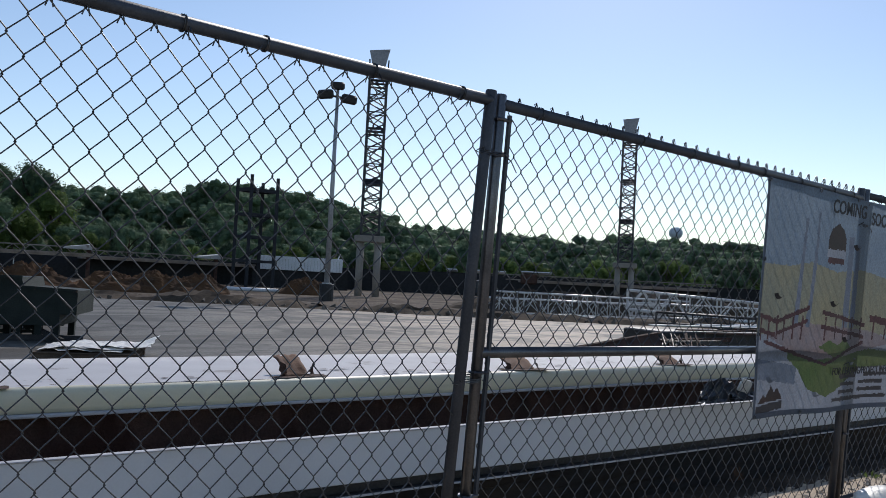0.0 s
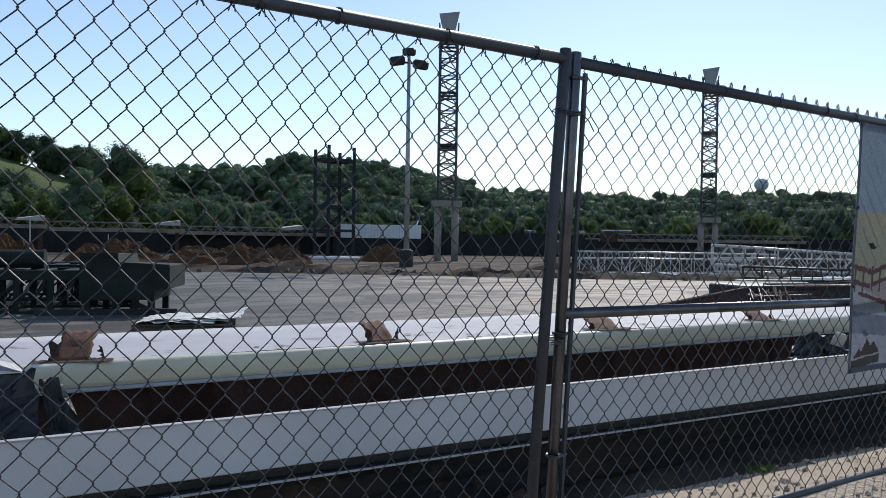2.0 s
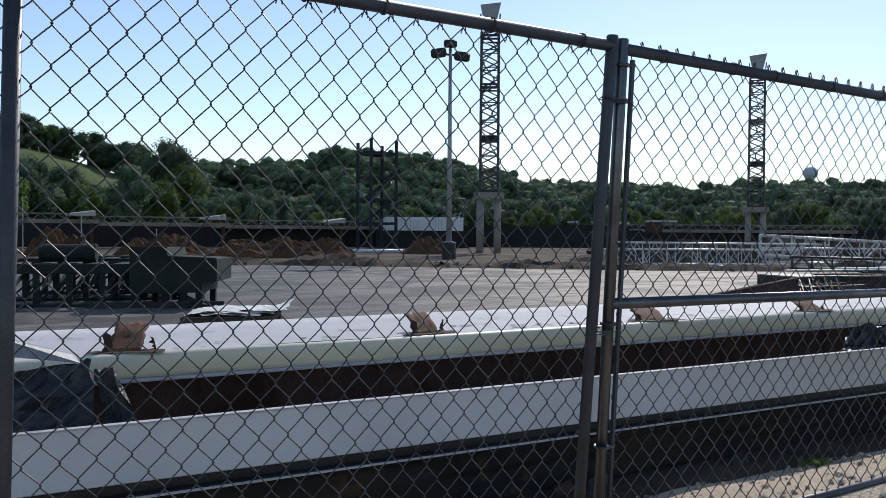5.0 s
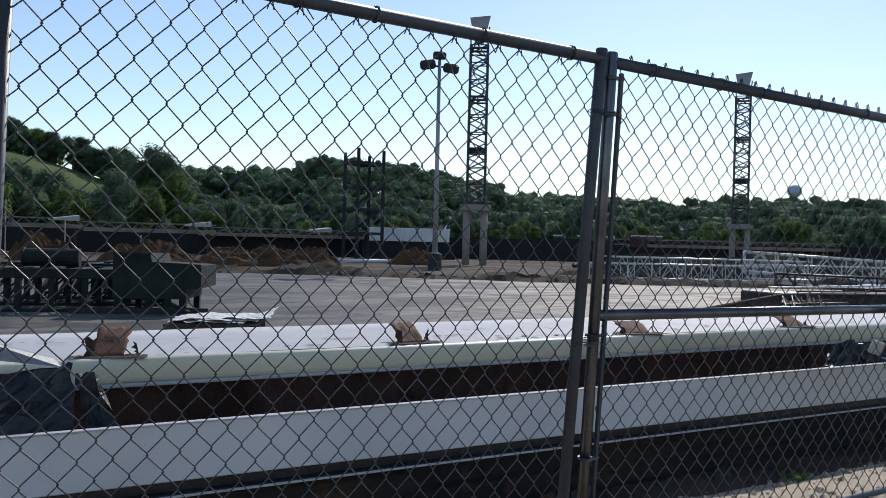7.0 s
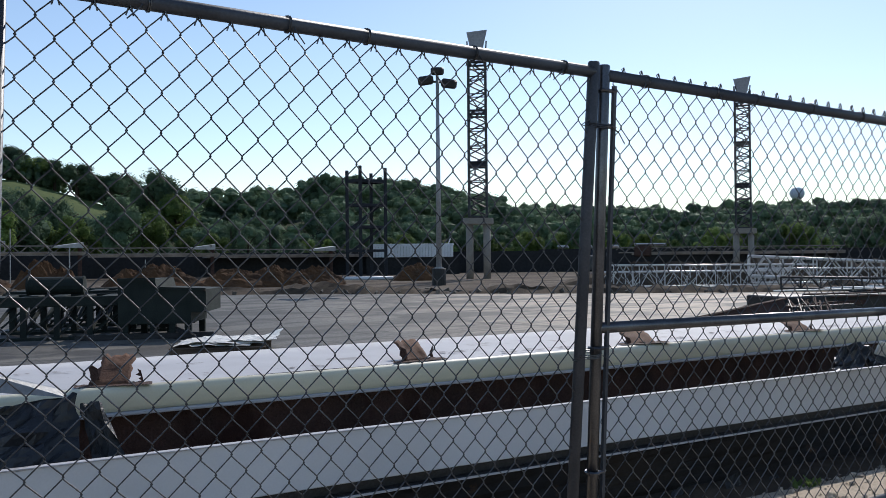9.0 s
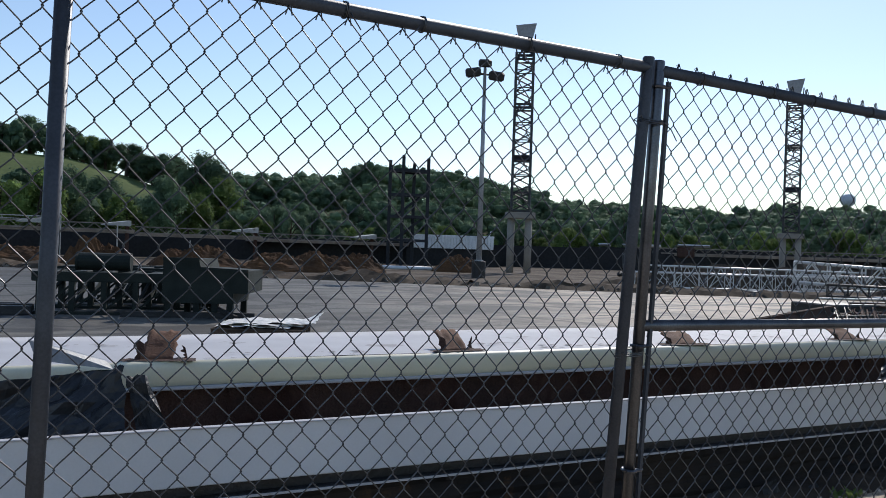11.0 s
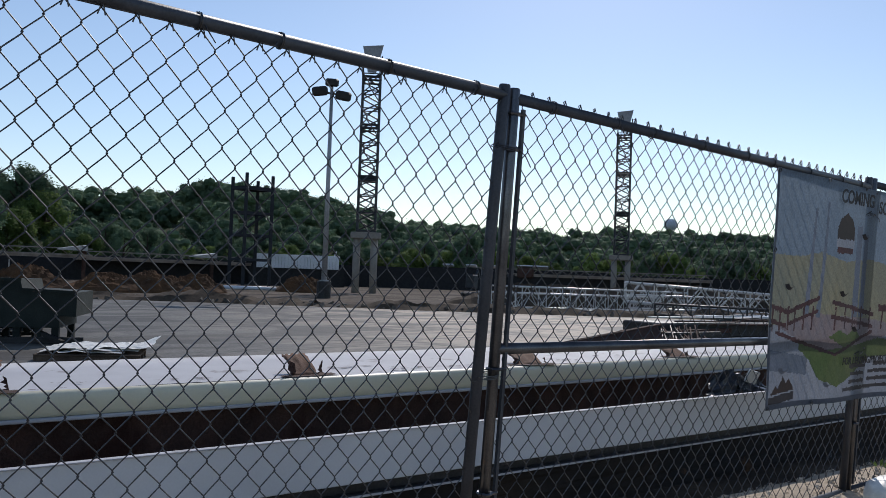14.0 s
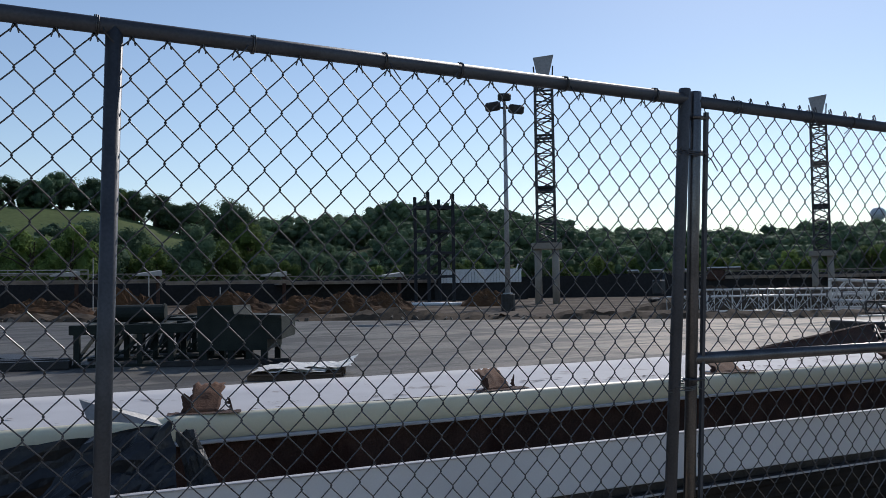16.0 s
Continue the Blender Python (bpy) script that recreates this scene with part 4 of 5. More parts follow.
part("rim", Geo().bar((0, -0.01, 0.96), (0.6, -0.01, 0.97), 0.05).bar((0.6, -0.01, 0.82), (1.4, -0.01, 0.79), 0.05), OLIVE, hop)
for x in (0.1, 0.55, 0.85, 1.1):
    for y in (0.08, 1.2):
        part("leg", Geo().box((x - 0.05, y - 0.05, 0), (x + 0.05, y + 0.05, 0.26)), OLIVE, hop)
part("skid", Geo().bar((-0.6, -0.2, 0.05), (1.5, 0.12, 0.05), 0.09).bar((0.7, 0.3, 0.2), (1.3, -0.35, 0.05), 0.06), BLACK, hop)
single("barrel", Geo().tube([(0, 0, 0.84), (0.03, 0, 0.84), (0.04, 0, 0.84), (0.86, 0, 0.84), (0.87, 0, 0.84), (0.9, 0, 0.84)], [0.16, 0.165, 0.15, 0.15, 0.165, 0.16], 16), OLIVE, "dark green drum lying on trestles", "drum", fx @ pose(0.5, 0.75, 0.02))
# long flat black oblong beside the trestles
single("dark_oblong", Geo().box((0, 0, 0), (0.5, 2.6, 0.03), pose(0.9, 15.8, 0.02, 0, 0, 12), 0.005), BLACK, "thin black oblong on the asphalt", "steel sheet")
for i, (x, y, L, a) in enumerate(((0.05, 15.6, 1.5, -12), (0.2, 15.2, 1.3, -20), (-0.6, 15.9, 1.9, -8))):
    single("steel_profile", Geo().box((0, 0, 0), (L, 0.12, 0.14), pose(x, y, 0.0, 0, 0, a), 0.01), BLACK, "black steel profile lying on the asphalt", "steel bar", None, "black profiles")

# plastic sheets on a pallet
pal = thing("pallet", "low dark wooden pallet on the asphalt", "pallet", pose(3.29, 11.27, 0, 0, 0, -28) @ Matrix.Diagonal((0.95, 0.95, 0.75, 1)))
for i in range(6):
    part("slat", Geo().box((0.0, i * 0.17, 0.09), (1.35, i * 0.17 + 0.12, 0.115), None, 0.004), TIMBER, pal)
for y in (0.02, 0.42, 0.82):
    part("bearer", Geo().box((0, y, 0), (1.35, y + 0.09, 0.09), None, 0.005), TIMBER, pal)
for k in range(3):
    g, n = Geo(), 16
    for i in range(n + 1):
        for j in range(n + 1):
            x, y = i / n, j / n
            w = noise.fractal((x * 3 + k * 5, y * 3, k), 0.8, 2, 4)
            z = 0.125 + 0.02 * k + 0.05 * abs(w) + (0.07 * max(0, x - 0.82) / 0.18 * (0.4 + y) if k == 2 else 0)
            g.v.append((0.12 * k + x * (1.02 + 0.06 * k) + 0.06 * w, y * 0.95 + 0.05 * w + 0.05 * k, z))
    g.f = [(i * (n + 1) + j, (i + 1) * (n + 1) + j, (i + 1) * (n + 1) + j + 1, i * (n + 1) + j + 1) for i in range(n) for j in range(n)]
    single("plastic_sheet", g, PLASTIC, "crumpled cream plastic sheet on a pallet", "plastic sheet", pose(3.34, 11.27, -0.02, 0, 0, -28), "plastic sheets", smooth=False)


# ---- debris between the girders ----
def crumpled(name, corners, n, rough, seed, mat, label, category):
    """A sheet between four corners, creased by noise."""
    a, b, c, d = [Vector(p) for p in corners]
    g = Geo()
    nor = (b - a).cross(d - a).normalized()
    for i in range(n + 1):
        for j in range(n + 1):
            s, t = i / n, j / n
            p = a.lerp(b, s).lerp(d.lerp(c, s), t)
            q = noise.turbulence((s * 2.6 + seed, t * 2.6, seed), 3, True)
            g.v.append(p + nor * rough * (q - 0.4) + Vector((0.3, 0.1, 0.2)) * rough * noise.noise((s * 5, t * 5, seed)))
    g.f = [(i * (n + 1) + j, (i + 1) * (n + 1) + j, (i + 1) * (n + 1) + j + 1, i * (n + 1) + j + 1) for i in range(n) for j in range(n)]
    return single(name, g, mat, label, category, GIRDER)


crumpled("torn_sheet", ((-0.35, 3.45, 0.33), (0.32, 3.42, 0.40), (0.33, 3.62, 0.74), (0.02, 3.7, 0.70)), 12, 0.09, 3, TARP, "crumpled dark grey sheet metal between girders", "scrap metal")
crumpled("torn_sheet", ((-0.5, 3.7, 0.30), (0.35, 3.9, 0.35), (0.30, 3.85, 0.70), (-0.5, 3.8, 0.64)), 10, 0.08, 8, TARP, "crumpled dark grey sheet metal between girders", "scrap metal")
crumpled("torn_sheet", ((0.38, 3.5, 0.44), (0.52, 3.45, 0.42), (0.42, 3.62, 0.70), (0.34, 3.64, 0.70)), 8, 0.05, 5, BLACK, "black torn sheet metal edge", "scrap metal")
single("angle_plate", Geo().add([(-0.03, 3.62, 0.86), (0.0, 3.60, 0.78), (0.30, 3.72, 0.715), (0.27, 3.74, 0.75), (-0.03, 3.66, 0.86), (0.0, 3.64, 0.78), (0.30, 3.76, 0.715), (0.27, 3.78, 0.75)],
                                [(0, 1, 2, 3), (7, 6, 5, 4), (0, 3, 7, 4), (0, 4, 5, 1), (1, 5, 6, 2), (2, 6, 7, 3)]), GREY_PLATE, "bent grey plate sticking up between girders", "steel plate", GIRDER)
crumpled("torn_sheet", ((4.95, 3.5, 0.45), (5.6, 3.5, 0.44), (5.45, 3.62, 0.66), (5.2, 3.62, 0.62)), 10, 0.10, 12, TARP, "crumpled dark sheet on a girder", "scrap metal")
crumpled("torn_sheet", ((5.45, 3.48, 0.45), (5.95, 3.5, 0.44), (5.62, 3.6, 0.62), (5.42, 3.6, 0.60)), 8, 0.07, 17, TARP, "crumpled grey sheet on a girder", "scrap metal")
single("broken_board", Geo().box((0, 0, 0), (0.13, 0.02, 0.10), pose(5.52, 3.56, 0.565, 20, 14, 0), 0.003), PLASTIC, "pale broken board in the scrap", "board", GIRDER)
rnd = random.Random(21)
for i in range(14):
    x, y = -3 + 11 * rnd.random(), 3.04 + 0.12 * rnd.random()
    s = 0.03 + 0.06 * rnd.random()
    crumpled("scrap_piece", ((x, y, 0.01), (x + s * 2, y + 0.03, 0.02), (x + s * 1.6, y + s * 0.6, s * 1.3), (x + 0.02, y + s * 0.5, s)), 4, 0.02, i, (BLACK, RUST, BLACK, BLACK)[i % 4], "dark scrap lying under the girder", "scrap metal")
# added black sheets that stand in for the deep shade under the girder
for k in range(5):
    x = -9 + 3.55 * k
    crumpled("gap_shade", ((x, 3.2, 0.02), (x + 3.6, 3.17 + 0.02 * (k % 2), 0.02), (x + 3.6, 3.24, 0.27), (x, 3.24, 0.27)), 14, 0.05, 31 + k, GAP_SHADE, "black sheet standing in for the shade under a girder", "tarpaulin")


def berm_z(x, y):
    """Height of the gravel heaped along the fence, in the girder's frame."""
    return 0.004 + 0.088 * float(np.interp(y, (1.45, 1.9, 2.58, 2.80, 2.98), (0, 0.9, 1, 0.7, 0))) + 0.012 * noise.noise((x * 2.2, y * 2.2, 3))


g = Geo()
ys = [1.40, 1.55, 1.7, 1.85, 2.0, 2.15, 2.3, 2.45, 2.58, 2.70, 2.78, 2.86, 2.94, 3.02, 3.06]
for i in range(170):
    x = -6 + 0.1 * i
    g.v += [(x, y + 0.04 * noise.noise((x * 3, y * 3, 0)), berm_z(x, y) - (0.02 if k in (0, 14) else 0)) for k, y in enumerate(ys)]
g.f = [(i * 15 + k, (i + 1) * 15 + k, (i + 1) * 15 + k + 1, i * 15 + k + 1) for i in range(169) for k in range(14)]
single("gravel_berm", g, GRAVEL, "tan gravel heaped low along the fence", "ground", GIRDER, kind="structure", smooth=True)
# dark soil laid where the girder's shadow falls, the shadow painted in its colour
g = Geo()
for i in range(90):
    x = -6 + 0.17 * i
    for k, y in enumerate((2.88, 2.98, 3.08, 3.3)):
        g.v.append((x, y + (0.04 * noise.noise((x * 3, k, 0)) if k == 0 else 0), 0.030 + (0.05 * abs(noise.noise((x * 4, y * 5, 2))) if k in (1, 2) else 0)))
g.f = [(i * 4 + k, (i + 1) * 4 + k, (i + 1) * 4 + k + 1, i * 4 + k + 1) for i in range(89) for k in range(3)]
single("soil_shade_strip", g, SOIL, "dark soil along the girder, with its shadow in the colour", "ground", GIRDER, kind="structure")

# ---- litter and weeds by the fence ----
g = Geo()
rnd = random.Random(8)
for i in range(9):
    o = Vector((3.0 + 3.8 * rnd.random(), 2.45 + 0.42 * rnd.random(), 0))
    o.z = berm_z(o.x, o.y) - 0.003
    for _ in range(12):
        a, r, l = rnd.random() * 6.28, 0.05 * rnd.random(), 0.032 * (0.5 + rnd.random())
        b = o + Vector((r * math.cos(a), r * math.sin(a), 0))
        t = b + Vector((math.cos(a) * l * 0.7, math.sin(a) * l * 0.7, l))
        s = Vector((-math.sin(a), math.cos(a), 0)) * 0.012
        mid = (b + t) / 2 + Vector((0, 0, l * 0.15))
        g.add([b - s * 0.4, b + s * 0.4, mid + s, t, mid - s], [(0, 1, 2, 3, 4)])
single("weeds", g, LEAF, "small green weeds in the gravel", "weeds", GIRDER, kind="stuff")
g = Geo()
rnd = random.Random(9)
for _ in range(2600):
    x = -1 + 9 * rnd.random()
    s = 0.004 + 0.011 * rnd.random() ** 2
    y = 1.45 + 1.5 * rnd.random()
    m = pose(x, y, berm_z(x, y) + s * 0.3, 360 * rnd.random(), 360 * rnd.random(), 0)
    g.box((-s, -s * 0.7, -s * 0.6), (s, s * 0.8, s * 0.6), m)
single("gravel_stones", g, material("stones", (0.56, 0.47, 0.36), 0.9, 0, (0.36, 0.30, 0.23), 8, 0.2, 60, shift=0.5), "loose pale stones on the gravel", "stones", GIRDER, kind="stuff")
g, n = Geo(), 14
for i in range(n + 1):
    for j in range(n):
        a, b = math.pi * i / n, 2 * math.pi * j / n
        w = 1 + 0.16 * noise.noise((math.sin(a) * math.cos(b) * 2.5, math.sin(a) * math.sin(b) * 2.5, math.cos(a) * 2.5))
        g.v.append((0.26 * w * math.sin(a) * math.cos(b), 0.15 * w * math.sin(a) * math.sin(b), max(0.0, 0.085 + 0.09 * w * math.cos(a))))
g.f = [(i * n + j, i * n + (j + 1) % n, (i + 1) * n + (j + 1) % n, (i + 1) * n + j) for i in range(n) for j in range(n)]
single("white_sack", g, PLASTIC, "full white plastic sack lying by the fence", "sack", pose(5.0, 1.72, 0.08, 0, 0, -10), smooth=True)


# ---- banner ----
def cloth(name, base, second, scale=3.0, through=0.52):
    m = material(name, [c * 0.74 for c in base], 0.55, 0.0, [c * 0.74 for c in second], scale, 0.0, 90)
    n, link = m.node_tree.nodes, m.node_tree.links.new
    b, out, tr, mix = n["Principled BSDF"], n["Material Output"], n.new("ShaderNodeBsdfTranslucent"), n.new("ShaderNodeMixShader")
    link(b.inputs["Base Color"].links[0].from_socket, tr.inputs["Color"])
    mix.inputs[0].default_value = through
    link(b.outputs[0], mix.inputs[1])
    link(tr.outputs[0], mix.inputs[2])
    link(mix.outputs[0], out.inputs["Surface"])
    return m


def wave(u, v):
    return -0.034 - 0.010 * math.sin(u * 7.0 + v * 1.5) - 0.007 * noise.noise((u * 3, v * 2, 4)) * (1.9 - v + 0.3)


def print_on(outline, lift, cells=0.06):
    """A flat printed shape (u, v outline), laid on the waves of the cloth as a fan of small strips."""
    g = Geo()
    bm = bmesh.new()
    bm.faces.new([bm.verts.new((u, 0, v)) for u, v in outline])
    us, vs = [p[0] for p in outline], [p[1] for p in outline]
    for k in range(1, int((max(us) - min(us)) / cells) + 1):
        bmesh.ops.bisect_plane(bm, geom=bm.verts[:] + bm.edges[:] + bm.faces[:], plane_co=(min(us) + k * cells, 0, 0), plane_no=(1, 0, 0))
    for k in range(1, int((max(vs) - min(vs)) / (3 * cells)) + 1):
        bmesh.ops.bisect_plane(bm, geom=bm.verts[:] + bm.edges[:] + bm.faces[:], plane_co=(0, 0, min(vs) + k * 3 * cells), plane_no=(0, 0, 1))
    bm.verts.index_update()
    g.add([(v.co.x, wave(v.co.x, v.co.z) - lift, v.co.z) for v in bm.verts], [[v.index for v in f.verts] for f in bm.faces])
    bm.free()
    return g


CLOTH = cloth("banner_cloth", (0.185, 0.245, 0.315), (0.235, 0.30, 0.37))
C_PALE = cloth("print_pale", (0.31, 0.335, 0.385), (0.27, 0.295, 0.345))
C_YELLOW = cloth("print_yellow", (0.29, 0.275, 0.185), (0.23, 0.245, 0.20), 2)
C_GREEN = cloth("print_green", (0.09, 0.14, 0.05), (0.13, 0.16, 0.07), 4)
C_RED = cloth("print_red", (0.095, 0.045, 0.05), (0.07, 0.04, 0.045), 6)
C_PINK = cloth("print_pink", (0.27, 0.21, 0.21), (0.24, 0.22, 0.24), 5)
C_BLUE = cloth("print_blue", (0.14, 0.17, 0.22), (0.17, 0.20, 0.26), 4)
C_INK = cloth("print_ink", (0.03, 0.03, 0.04), (0.045, 0.04, 0.045), 6, 0.3)
C_BROWN = cloth("print_brown", (0.03, 0.02, 0.018), (0.05, 0.025, 0.022), 9, 0.3)
ban = thing("banner", "translucent printed vinyl banner tied to the fence", "banner", FENCE @ pose(-0.072, 0, 0))
B0, B1, BT, BB = 1.935, 3.95, 1.888, 0.665


def inside(u, v, poly):
    hit = False
    for (x0, y0), (x1, y1) in zip(poly, poly[1:] + poly[:1]):
        if (y0 > v) != (y1 > v) and u < x0 + (v - y0) * (x1 - x0) / (y1 - y0):
            hit = not hit
    return hit


def band(u0, v0, u1, v1, h):
    return [(u0, v0 + h), (u1, v1 + h), (u1, v1 - h * 0.4), (u0, v0 - h * 0.4)]


def block(u0, v0, u1, v1):
    return [(u0, v0), (u1, v0), (u1, v1), (u0, v1)]


# the printed picture, from the back to the front: colour, outline
PRINTS = [
    (C_YELLOW, [(1.98, 1.46), (2.25, 1.46), (2.45, 1.49), (2.75, 1.45), (3.1, 1.48), (3.5, 1.43), (3.95, 1.45), (3.95, 1.10), (1.95, 1.10)]),
    (C_PALE, [(1.95, 1.10), (3.95, 1.10), (3.95, 0.65), (1.95, 0.65)]),
    (C_BLUE, [(1.95, 0.98), (2.42, 0.93), (2.42, 0.83), (1.95, 0.88)]),
    (C_GREEN, [(2.28, 1.05), (2.6, 1.0), (3.0, 1.03), (3.5, 1.0), (3.9, 1.02), (3.9, 0.92), (3.2, 0.90), (2.95, 0.80), (2.75, 0.75), (2.55, 0.80), (2.45, 0.90), (2.32, 0.97)]),
    (C_PINK, [(2.05, 1.10), (2.5, 1.16), (3.3, 1.12), (3.6, 1.05), (3.0, 0.98), (2.6, 0.96), (2.3, 1.02)]),
    (C_GREEN, [(2.62, 1.03), (2.72, 1.07), (2.85, 1.04), (2.95, 1.08), (3.05, 1.02), (2.8, 0.97)]),
]
PRINTS += [(C_BLUE, [(u, v), (u + w, v), (u + w + 0.01, 1.14), (u - 0.01, 1.14)]) for u, w, v in ((2.35, 0.022, 1.72), (2.47, 0.022, 1.76), (2.89, 0.07, 1.66), (3.0, 0.05, 1.62))]
PRINTS += [(C_RED, band(*q)) for q in ((1.99, 1.19, 2.18, 1.16, 0.018), (2.18, 1.16, 2.48, 1.24, 0.018), (1.99, 1.12, 2.16, 1.09, 0.016), (2.18, 1.10, 2.48, 1.17, 0.014), (2.62, 1.22, 3.2, 1.15, 0.018), (2.62, 1.14, 3.2, 1.08, 0.016), (3.25, 1.19, 3.85, 1.13, 0.03), (2.05, 1.06, 2.7, 0.93, 0.014), (2.7, 0.93, 3.2, 1.05, 0.014))]
PRINTS += [(C_RED, block(u, 1.07, u + 0.016, 1.20)) for u in (2.0, 2.08, 2.17, 2.24, 2.33, 2.42, 2.66, 2.78, 2.9, 3.02, 3.14, 3.3, 3.45, 3.6)]
PRINTS += [
    (C_BROWN, [(2.61, 1.55), (2.85, 1.55), (2.85, 1.64), (2.81, 1.69), (2.73, 1.72), (2.65, 1.69), (2.61, 1.64)]),
    (C_PALE, block(2.605, 1.53, 2.855, 1.575)),
    (C_RED, block(2.62, 1.495, 2.84, 1.528)),
    (C_BROWN, [(2.02, 0.745), (2.08, 0.79), (2.11, 0.775), (2.165, 0.835), (2.20, 0.80), (2.24, 0.82), (2.31, 0.755)]),
    (C_INK, [(2.01, 0.69), (2.31, 0.705), (2.31, 0.75), (2.01, 0.735)]),
]
PRINTS += [(C_INK, block(u, v, u + w, v + 0.022)) for u, w, v in ((2.92, 0.24, 0.845), (3.26, 0.28, 0.85), (2.94, 0.20, 0.80), (3.20, 0.30, 0.805), (2.93, 0.22, 0.755), (3.20, 0.30, 0.76), (2.84, 0.72, 0.715))]
INKS = [CLOTH, C_PALE, C_YELLOW, C_GREEN, C_RED, C_PINK, C_BLUE, C_INK, C_BROWN]
nu, nv = 320, 196
g = Geo()
for a in range(nu + 1):
    for b in range(nv + 1):
        s, t = a / nu, b / nv
        lo, hi = (B0 + 0.045, BB + 0.008), (B0, BT)
        u = (lo[0] + (hi[0] - lo[0]) * t) * (1 - s) + B1 * s
        v = (lo[1] + (hi[1] - lo[1]) * t) * (1 - s) + (BB - 0.02 + (BT - 0.01 - BB + 0.02) * t) * s
        g.v.append((u, wave(u, v), v))
g.f = [(a * (nv + 1) + b, (a + 1) * (nv + 1) + b, (a + 1) * (nv + 1) + b + 1, a * (nv + 1) + b + 1) for a in range(nu) for b in range(nv)]
sheet_ob = part("cloth", g, CLOTH, ban, "printed translucent vinyl", True)
for ink in INKS[1:]:
    sheet_ob.data.materials.append(ink)
boxed = [(INKS.index(ink), poly, min(p[0] for p in poly), max(p[0] for p in poly), min(p[1] for p in poly), max(p[1] for p in poly)) for ink, poly in PRINTS]
marks = []
for p in sheet_ob.data.polygons:
    u, v = p.center.x, p.center.z
    fuzz_u, fuzz_v = u + 0.006 * noise.noise((u * 40, v * 40, 1)), v + 0.006 * noise.noise((u * 40, v * 40, 7))
    k = 0
    for ink, poly, ua, ub, va, vb in boxed:
        if ua <= fuzz_u <= ub and va <= fuzz_v <= vb and inside(fuzz_u, fuzz_v, poly):
            k = ink
    marks.append(k)
sheet_ob.data.polygons.foreach_set("material_index", marks)
part("hem", print_on([(B0, BT), (B0 + 0.022, BT), (B0 + 0.067, BB + 0.008), (B0 + 0.045, BB + 0.008)], 0.003), C_BLUE, ban)
part("lower_hem", print_on([(B0 + 0.045, BB + 0.008), (B1, BB - 0.02), (B1, BB + 0.008), (B0 + 0.045, BB + 0.036)], 0.003), C_BLUE, ban)
for u, v in ((B0 + 0.012, BT - 0.012), (B0 + 0.025, 1.48), (B0 + 0.035, 1.1), (B0 + 0.055, BB + 0.02), (2.5, BB + 0.015), (2.45, BT - 0.012), (2.95, BT - 0.012)):
    part("eyelet", Geo().tube([(u + 0.009 * math.cos(a), wave(u, v) - 0.008, v + 0.009 * math.sin(a)) for a in np.linspace(0, 6.28, 11)], 0.003, 5), GALV, ban)


def lettering(text, u, v, size, lift):
    c = bpy.data.curves.new("lettering", "FONT")
    c.body, c.size, c.extrude, c.offset = text, size, 0.0008, size * 0.018
    c.materials.append(C_INK)
    ob = new("lettering", c)
    ob.parent = ban
    ob.matrix_basis = pose(u, wave(u, v) - lift, v, 90, 0, 0)
    return ob


lettering("COMING", 2.592, 1.775, 0.103, 0.014)
lettering("SOON", 3.12, 1.75, 0.103, 0.014)
lettering("FOR LEASING/PROJECT INFO", 2.775, 0.875, 0.058, 0.012)
# slits cut into the cloth against the wind: small flaps standing off it
for u, v in ((2.15, 1.325), (2.13, 0.895), (2.72, 1.30), (2.62, 0.80), (2.98, 1.63), (2.93, 1.10)):
    g = Geo()
    k = [Vector((0.05 * math.cos(a), 0, 0.045 * math.sin(a))) for a in np.linspace(3.5, 5.6, 7)]
    o = Vector((u, wave(u, v) - 0.011, v))
    g.v = [tuple(o + p) for p in k] + [tuple(o + p * 0.72 + Vector((0.004, -0.012, 0.002))) for p in k]
    g.f = [(i, i + 1, i + 8, i + 7) for i in range(6)]
    part("wind_slit", g, C_PALE if v < 1 else C_INK, ban)


# ---- far machines, posts ----
ex = thing("work_machine", "small grey work machine in front of a dark fence", "machine", pose(34.0, 34.5, 0, 0, 0, 20) @ Matrix.Scale(0.55, 4))
part("cab", Geo().box((-0.5, -0.5, 0.9), (0.6, 0.5, 2.4), None, 0.1), STEEL, ex)
part("tracks", Geo().box((-1.1, -0.8, 0), (1.1, -0.35, 0.6), None, 0.2), BLACK, ex)
part("tracks", Geo().box((-1.1, 0.35, 0), (1.1, 0.8, 0.6), None, 0.2), BLACK, ex)
part("arm", Geo().bar((0.5, 0, 1.3), (1.5, 0, 2.9), 0.22).bar((1.5, 0, 2.9), (2.4, 0, 1.4), 0.16), STEEL, ex)
for x, y, h in ((7.6, 41.0, 1.9), (12.6, 47.0, 1.3), (6.9, 54.6, 3.2)):
    single("stake", Geo().tube([(0, 0, -0.05), (0, 0, h - 0.1), (0, 0, h)], [0.028, 0.028, 0.02], 8), DULL_SHEET, "thin white stake standing in the ground", "stake", pose(x, y, 0), "stakes")
rr = thing("shelter_roof", "low reddish shelter with shiny roof sheets", "shelter", pose(52.5, 48.0, 0, 0, 0, -50))
for i, (x, z) in enumerate(((-6.2, 2.05), (-4.2, 2.06), (-2.0, 2.05), (0.2, 2.15))):
    part("roof_sheet", Geo().box((x, -0.6, z), (x + (0.9 if i < 3 else 2.6), 0.5, z + 0.09), pose(0, 0, 0, -8, 0, 0)), ROOFING, rr)
part("body", Geo().box((0.2, -0.2, 1.2), (1.6, 1.2, 2.05), None, 0.1), RUST, rr, "rusty red body")
part("wall", Geo().box((-8, 1.2, -0.1), (8, 1.4, 1.9)), SCREEN, rr)


